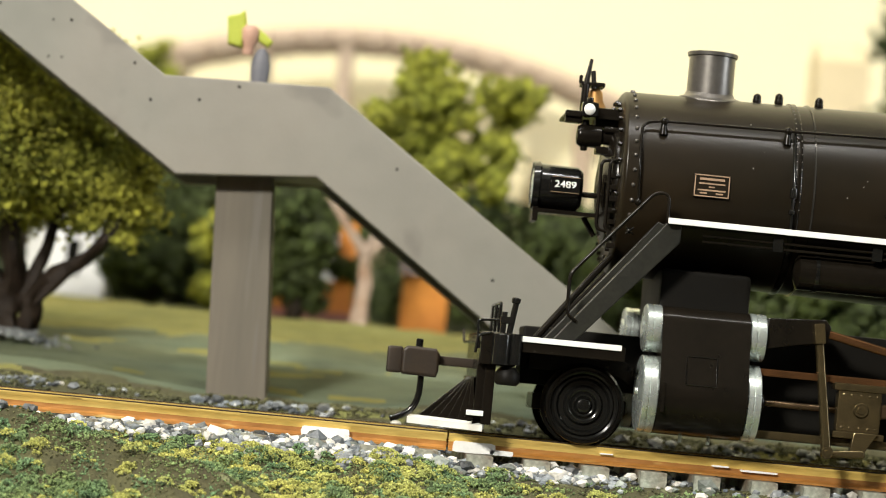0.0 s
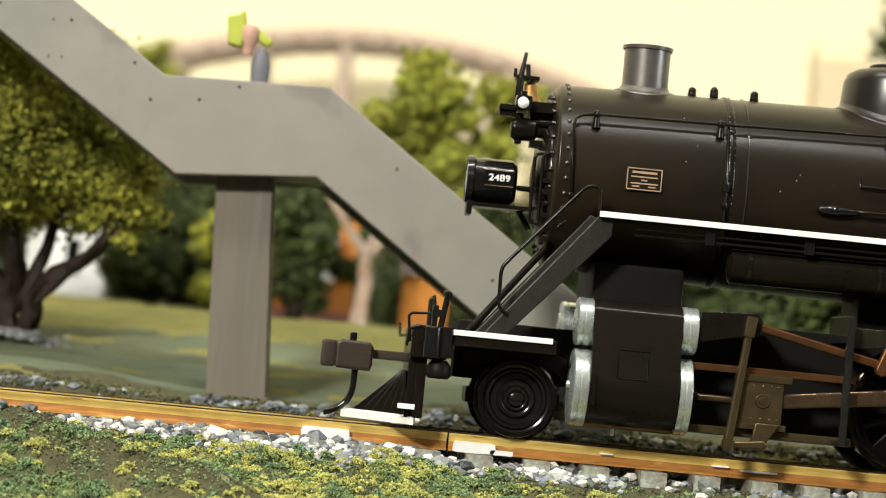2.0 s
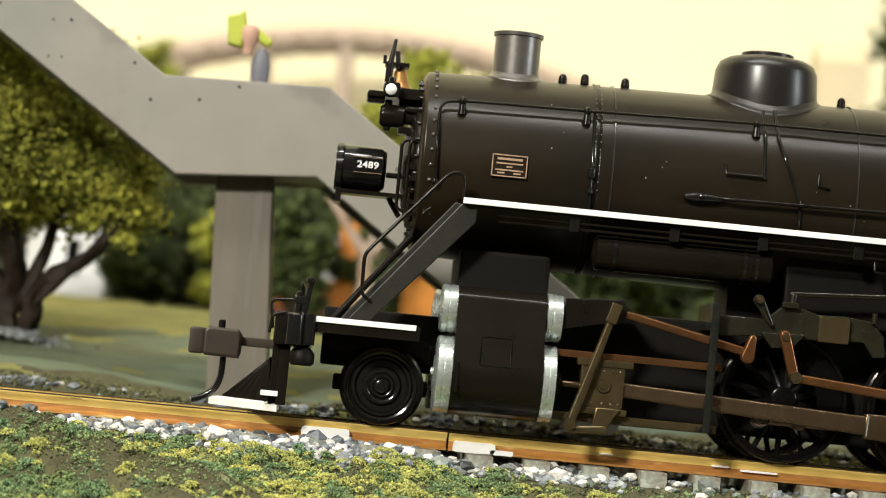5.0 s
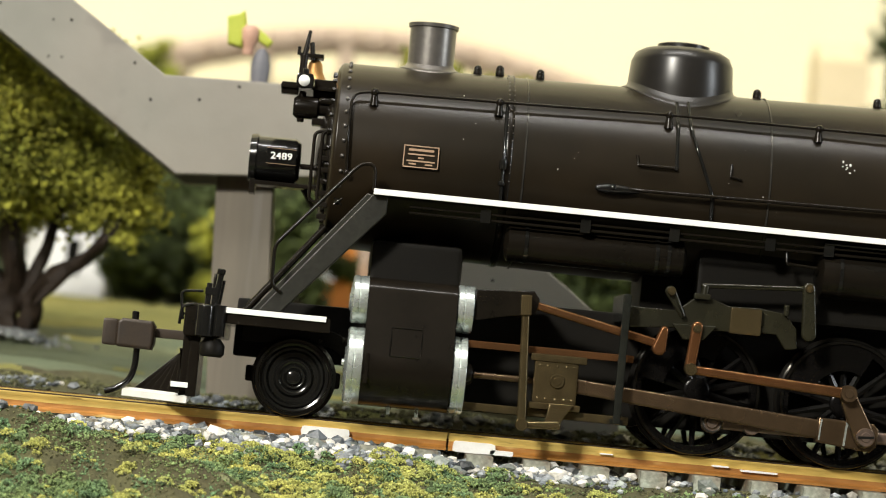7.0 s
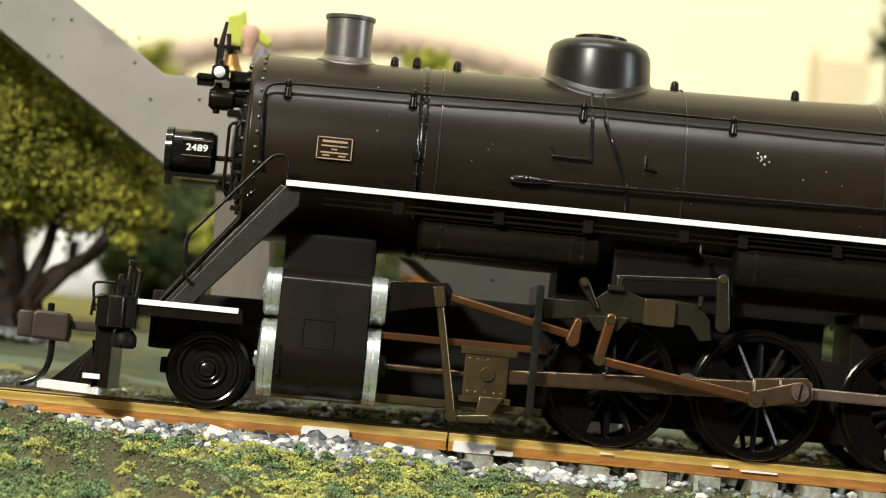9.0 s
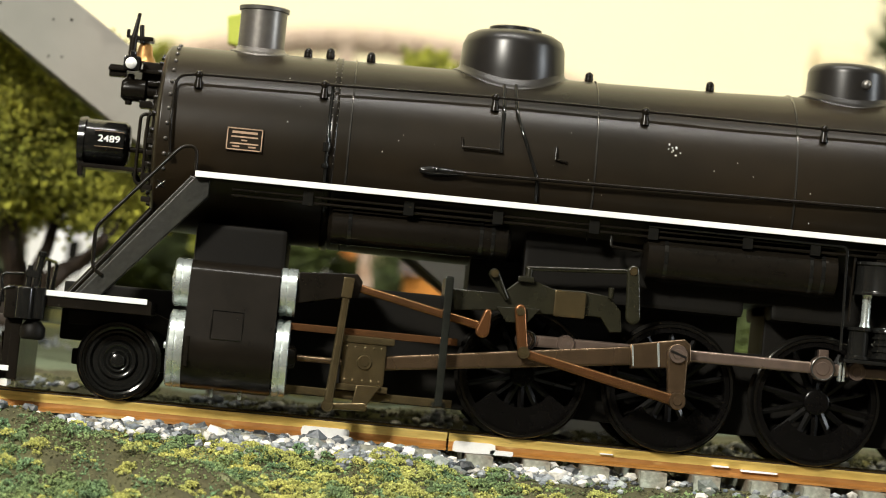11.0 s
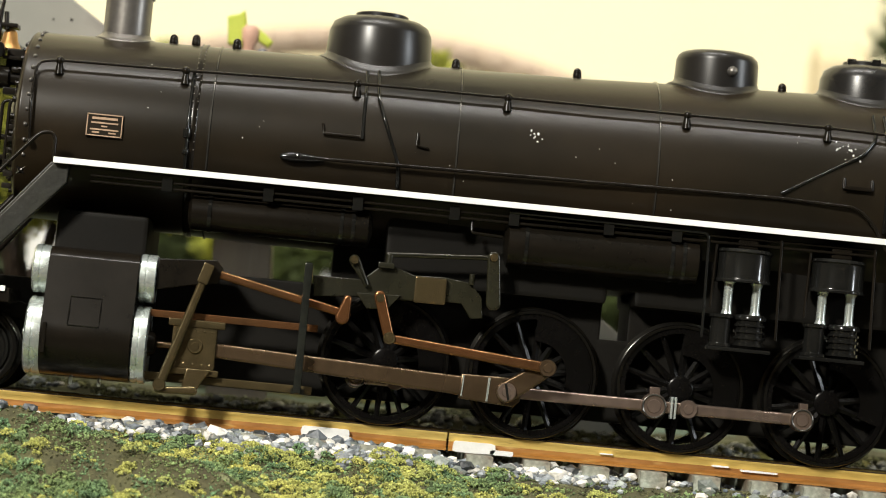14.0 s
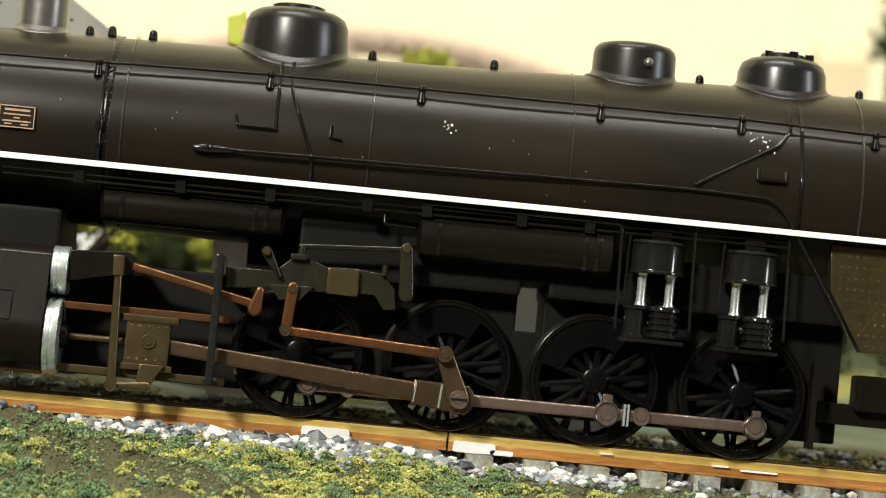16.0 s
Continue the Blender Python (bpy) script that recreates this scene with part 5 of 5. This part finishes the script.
build_tree("broad_tree", -66.5, 70, foot(-66.5, 70) - 0.5,
           [[(-1.5, 0, 0, 2.6), (-2.2, 0, 5, 2.0), (-1.6, 0, 10, 1.9), (-3.0, 1, 20, 1.6), (-4, 1, 34, 0.8)], [(0.6, 0, 0, 1.7), (1.6, -1, 3.5, 1.4), (2.6, -1, 8.0, 1.5), (6.5, -1, 12.0, 1.3), (10, -2, 14.2, 1.1), (13.5, -2, 18.5, 0.9), (16.5, -2, 24, 0.5)], [(2, -1, 6, 0.9), (4.5, -2, 8.5, 0.8), (8.5, -2, 12.5, 0.6)], [(2.0, 0, 1, 1.0), (3.0, 0, 4.0, 0.8), (2.4, 0, 9, 0.7)],
            [(-0.5, 0, 6, 1.5), (2.5, 1, 13, 1.1), (5, 1, 24, 0.6)], [(-1, 0, 4, 1.8), (-7, 1, 14, 1.2), (-14, 1, 26, 0.6)]],
           [(2, 0, 36, 12), (12, -1, 29, 8.5), (-10, 0, 38, 14), (8, 2, 24, 7), (-4, 0, 47, 10), (14, 0, 34, 6.5), (-22, 0, 38, 11), (3, 3, 44, 8), (17.5, -1, 25, 4), (12, -1, 20, 4), (15.5, 0, 19, 3)],
           LEAF_A, BARK, 44000, 0.34, "broad olive-green model tree with forked dark trunk", 11)
z0 = foot(-9.3, 160)
build_tree("tall_tree", -9.3, 160, z0 - 0.5,
           [[(0, 0, 0, 1.9), (0.3, 0, 8, 1.4), (0.4, 0, 16, 1.2), (6, 0, 30, 0.9), (10, 0, 46, 0.5)], [(0.4, 0, 15, 1.1), (-5, 0, 22, 0.8), (-9, 0, 27, 0.5)], [(0.4, 0, 16, 1.0), (3.5, 0, 19, 0.8), (8, 0, 26, 0.4)]],
           [(10.1, 0, 47, 7.5), (3.7, 0, 40, 6.2), (13.5, 0, 40, 5.5), (26.5, 0, 48, 4.6), (25.2, 0, 40.5, 4.2), (24.5, 0, 33.5, 4.2), (14.0, 0, 31.5, 6.5), (29.5, 0, 50.5, 3.0), (9.0, 0, 54, 4.4)],
           LEAF_C, BARK_L, 11000, 0.75, "tall yellow-green model tree with pale trunk", 12)
for i, (nm, x, y, cl, leaf, lab) in enumerate((
        ("round_tree", -23.0, 168, [(-4, 0, 22, 7), (1.5, 0, 14, 7), (5, 0, 26, 6), (-7, 2, 14, 6), (1, 0, 8, 5)], LEAF_B, "dark green round model tree on the lawn"),
        ("round_tree", 22.0, 172, [(0, 0, 18, 8), (7, 0, 10, 7), (-7, 0, 11, 6), (7, 0, 25, 6), (14, 0, 16, 7), (0, 0, 6, 6)], LEAF_B, "dark green model tree beside the orange shed"),
        ("round_tree", -55.0, 200, [(0, 0, 17, 10), (-8, 0, 22, 8), (8, 3, 22, 7), (-2, 0, 8, 8), (9, 0, 10, 6), (0, 0, 28, 6)], LEAF_B, "dark green model tree before a grey rock"),
        ("round_tree", 48.0, 190, [(0, 0, 16, 9), (10, 0, 12, 8), (-6, 0, 24, 7), (9, 0, 24, 7)], LEAF_B, "dark green model tree at the back"),
        ("hedge", -30.0, 236, [(-22, 0, 12, 9), (-10, 0, 14, 9), (2, 0, 12, 9), (14, 0, 14, 9), (-16, 0, 24, 8), (-2, 0, 25, 8), (10, 0, 26, 7)], LEAF_B, "dark green hedge behind the orange house"),
        ("hedge", 20.0, 236, [(-22, 0, 12, 9), (-10, 0, 16, 9), (2, 0, 12, 9), (14, 0, 16, 9), (-14, 0, 26, 8), (0, 0, 27, 8), (12, 0, 28, 7), (24, 0, 14, 9)], LEAF_B, "dark green hedge behind the lawn"),
        ("hedge", 72.0, 240, [(-22, 0, 12, 9), (-10, 0, 16, 9), (2, 0, 12, 9), (14, 0, 16, 9), (-14, 0, 26, 8), (0, 0, 27, 8), (12, 0, 28, 7)], LEAF_B, "dark green hedge at the foot of the backdrop"),
        ("hedge", -66.0, 246, [(-14, 0, 12, 9), (0, 0, 14, 9), (12, 0, 12, 9), (-8, 0, 26, 8), (6, 0, 28, 8)], LEAF_B, "dark green hedge behind the white house"),
        ("bushy_tree", -40.5, 185, [(0, 0, 14, 4.5), (2, 0, 20, 4), (0, 0, 6, 3.5)], LEAF_C, "yellow-green model shrub behind the stair pier"),
        ("bushy_tree", -99.0, 215, [(0, 0, 12, 9), (6, 0, 20, 8), (-8, 0, 20, 9)], LEAF_B, "dark green model tree by the white house"),
        ("round_tree", 76.0, 122, [(0, 0, 14, 6), (-8, 0, 9, 6), (8, 2, 12, 6), (0, 0, 5, 6), (15, 0, 8, 6), (-4, 0, 18, 4)], LEAF_B, "dark green low model tree behind the track"),
        ("round_tree", -78.0, 150, [(0, 0, 22, 6), (-9, 0, 20, 7), (8, 0, 24, 6), (0, 0, 32, 7), (-8, 0, 31, 6), (-16, 0, 26, 7)], LEAF_B, "dark green model tree beside the white house"),
        ("far_tree", -70.0, 330, [(0, 0, 50, 5), (1, 0, 38, 6), (0, 0, 24, 6), (0, 0, 12, 6)], LEAF_C, "slim yellow-green tree beside the arch bridge"),
        ("far_tree", 136.0, 320, [(0, 0, 74, 10), (3, 0, 60, 11), (-1, 0, 44, 11), (2, 0, 28, 12), (0, 0, 88, 7)], LEAF_B, "slim dark green tree before the backdrop"))):
    h = max(c[2] for c in cl)
    build_tree(nm, x, y, foot(x, y) - 0.5, [[(0, 0, 0, 1.6), (0.4, 0, h * 0.5, 1.1), (0, 0, h, 0.5)]], cl, leaf, BARK, 6000, 0.85, lab, 20 + i)


# ---- far things ----
def build_house(name, x, y, w, d, h, wall, roof_mat, label, openings, chimney=None, plinth=False, over=1.0):
    z = foot(x, y) - 1.0
    hs = thing(name, x, y, z, label, "house")
    part("wall", Shape().box(-w / 2, w / 2, -d / 2, d / 2, 0, h + 1, 0.15), wall, hs)
    if plinth:
        part("plinth", Shape().box(-w / 2 - 1.5, w / 2 + 1.5, -d / 2 - 2.5, d / 2, 0, 3.2, 0.2), PLINTH, hs, "dull red base")
    rf = Shape().add([(-w / 2 - over, -d / 2 - over, h + 0.6), (w / 2 + over, -d / 2 - over, h + 0.6), (w / 2 + over, d / 2 + over, h + 0.6), (-w / 2 - over, d / 2 + over, h + 0.6), (-w / 2 - over, 0, h + 0.6 + d * 0.4), (w / 2 + over, 0, h + 0.6 + d * 0.4)],
                     [(0, 1, 5, 4), (2, 3, 4, 5), (0, 4, 3), (1, 2, 5), (0, 3, 2, 1)])
    part("roof", rf, roof_mat, hs)
    for ox, oz, ow, oh in openings:
        win = part("window", Shape().box(ox - ow / 2, ox + ow / 2, -d / 2 - 0.35, -d / 2 + 0.4, oz, oz + oh, 0.1), WHITEWASH, hs)
        part("pane", Shape().box(ox - ow / 2 + 0.5, ox + ow / 2 - 0.5, -d / 2 - 0.42, -d / 2 - 0.3, oz + 0.5, oz + oh - 0.5), GLOSS, win)
    if chimney:
        part("chimney", Shape().box(chimney - 2.0, chimney + 2.0, -2, 2, h, h + d * 0.4 + 8, 0.2), BRICK, hs)
    return hs


build_house("white_house", -77.5, 222, 22, 20, 20, WHITEWASH, ROOF, "small white model house behind the trees", [(3.5, 5, 4, 9)])
build_house("brick_house", -20.5, 205, 19, 14, 10.5, BRICK, ROOF, "orange brick model house with dark roof and chimney", [(-2.5, 4.5, 3, 4)], chimney=7.5, plinth=True)
part("dormer", Shape().box(1.8, 5.2, -8.5, -2, 10, 21, 0.2), WHITEWASH, bpy.data.objects["brick_house"], "pale blue-white dormer")
build_house("orange_shed", 4.8, 202, 10.0, 9, 12.5, BRICK, ROOF, "small orange model shed between trees", [])
build_house("beige_house", 117, 332, 14, 16, 70, BEIGE, BEIGE, "tall pale beige model building before the backdrop", [], over=0.1)
rk = Shape()
rk.ball((0, 0, 0), 9.0, 1.5, 3)
rk.v = [(a * (1 + 0.25 * fbm(a, c, 6.0)), b, c * (1 + 0.25 * fbm(b, a, 5.0, 2.0))) for a, b, c in rk.v]
whole("rock", rk, ROCK, "blue-grey model rock face beside the trees", "rock", at=(-44.0, 214, foot(-44, 214) + 6.0))


rng_ = np.random.default_rng(31)
heap = [(-67 + rng_.normal(0, 4.0), 66 + rng_.normal(0, 2.5)) for _ in range(260)]
stuff("stone_heap", scatter([(x, y, foot(x, y) + 1.6 * math.exp(-((x + 67) / 5)**2)) for x, y in heap], rng_.uniform(0.2, 0.6, 260), rng_, 0.75, 0.2, ROUND), STONE,
      "heap of grey stones at the foot of the broad tree", "stones")


def build_bridge():
    """A long arch bridge before the backdrop."""
    br = thing("arch_bridge", -7, 372, foot(-7, 372), "pale brown model arch bridge before the cream backdrop", "bridge")
    base = foot(-16, 372) - RAIL

    def rise(x, top, half):
        return top - (top - 20) * (x / half)**2 - base
    for y in (-6, 6):
        for top, th in ((101.5, 3.8),):
            half = 172 if top > 95 else 150
            pts = [(x, y, rise(x, top, half)) for x in np.linspace(-half, half, 41)]
            s = Shape()
            for a, b in zip(pts, pts[1:]):
                s.rod(a, b, th, 6)
            part("arch_rib", s, BRIDGE, br)
        for x in np.linspace(-130, 130, 12):
            part("hanger", Shape().rod((x, y, max(0.0, 32 - base)), (x, y, rise(x, 101.5, 172)), 2.4, 6), BRIDGE, br)
    part("deck", Shape().box(-180, 180, -8, 8, 30 - base, 34 - base, 0.3), BRIDGE, br)
    for x in (-172, 172):
        part("pier", Shape().box(x - 6, x + 6, -9, 9, -1, 31 - base, 0.3), BRIDGE, br)


build_bridge()


# ---- figure on the landing ----
def build_figure():
    s = Shape()
    parts = []

    def grow(mat_id, fn):
        n = len(s.f)
        fn()
        parts.extend([mat_id] * (len(s.f) - n))
    grow(0, lambda: s.lathe([(0, 0), (0, 2.0), (9, 1.6), (13.0, 1.3), (15.2, 1.45), (17.0, 1.05), (17.8, 0.6), (18.0, 0)], (0.3, 0, 0), "z", 18))
    grow(1, lambda: s.lathe([(16.6, 0.0), (16.8, 0.8), (18.2, 0.85), (19.0, 1.3), (20.6, 1.4), (21.3, 1.0), (21.5, 0)], (-1.7, 0, 0), "z", 16))
    grow(2, lambda: s.plate([(-4.6, 18.2), (-2.6, 17.8), (-2.2, 21.4), (-2.6, 23.6), (-3.4, 22.9), (-5.0, 22.4)], -0.9, 1.4, 0.3))
    grow(2, lambda: s.plate([(-0.6, 19.2), (1.0, 18.2), (1.7, 19.2), (0.4, 20.4), (-0.4, 21.0)], -0.2, 1.4, 0.3))
    ob = whole("figurine", s, COAT, "painted miniature figure in grey with lime headwear on the landing", "figurine", at=(-29.8, 39, RAIL + 37.4))
    for a in ob.data.vertices:
        a.co.x, a.co.y = a.co.x * 1.1, a.co.y * 1.1
    ob.data.materials.append(SKIN)
    ob.data.materials.append(LIME)
    ob.data.polygons.foreach_set("material_index", parts)


build_figure()

# ---- sleepers ----
TIE_ME = link_mesh("sleeper", Shape().box(-1.8, 1.8, -14.6, 14.6, -4.9, -2.56, 0.2), TIE)
rnd = random.Random(9)
for k in range(-30, 31):
    ob = new("sleeper", TIE_ME)
    ob.parent = track
    ob.location = ((37.8 + 7.6 * (k - 5) + rnd.uniform(-0.3, 0.3)) * MM, rnd.uniform(-0.5, 0.3) * MM, rnd.uniform(-0.12, 0.0) * MM)
    ob.rotation_euler = (0, 0, radians(rnd.uniform(-1.5, 1.5)))


# ---- what moves ----
def motions():
    steps = [round(0.2 * k, 3) for k in range(81)]
    walk(loco, [(t, pose(way(t) * MM, 0, RAIL * MM)) for t in steps])
    for w, r in wheels:
        base = w.location.copy()
        walk(w, [(t, pose(base.x, base.y, base.z, 0, -turn(t, r), 0)) for t in steps])
    rows = {k: [] for k in GEAR}
    for t in steps:
        (cx, cz), (px, pz), hx, (ex, ez), (fx, fz), g = gear(t)
        def put(key, x, z, a=0.0):
            rows[key].append((t, pose(x * MM, 0, z * MM, 0, -math.degrees(a), 0)))
        put("coupling", DRIVERS[1] + cx, AXLE + cz)
        put("main", hx, 8.0, math.atan2(pz - 8.0, px - hx))
        put("cross", hx, 8.0)
        put("lever", 50.7, 18.4, math.atan((hx - 4.15 - 50.7) / 16.3))
        put("link", LINK_P[0], LINK_P[1], g + math.pi / 2)
        put("ecc_rod", fx, fz, math.atan2(ez - fz, ex - fx))
        put("return", px, pz, radians(turn(t, WHEEL_R) + 68.0))
    for k, ob in GEAR.items():
        walk(ob, rows[k])


motions()
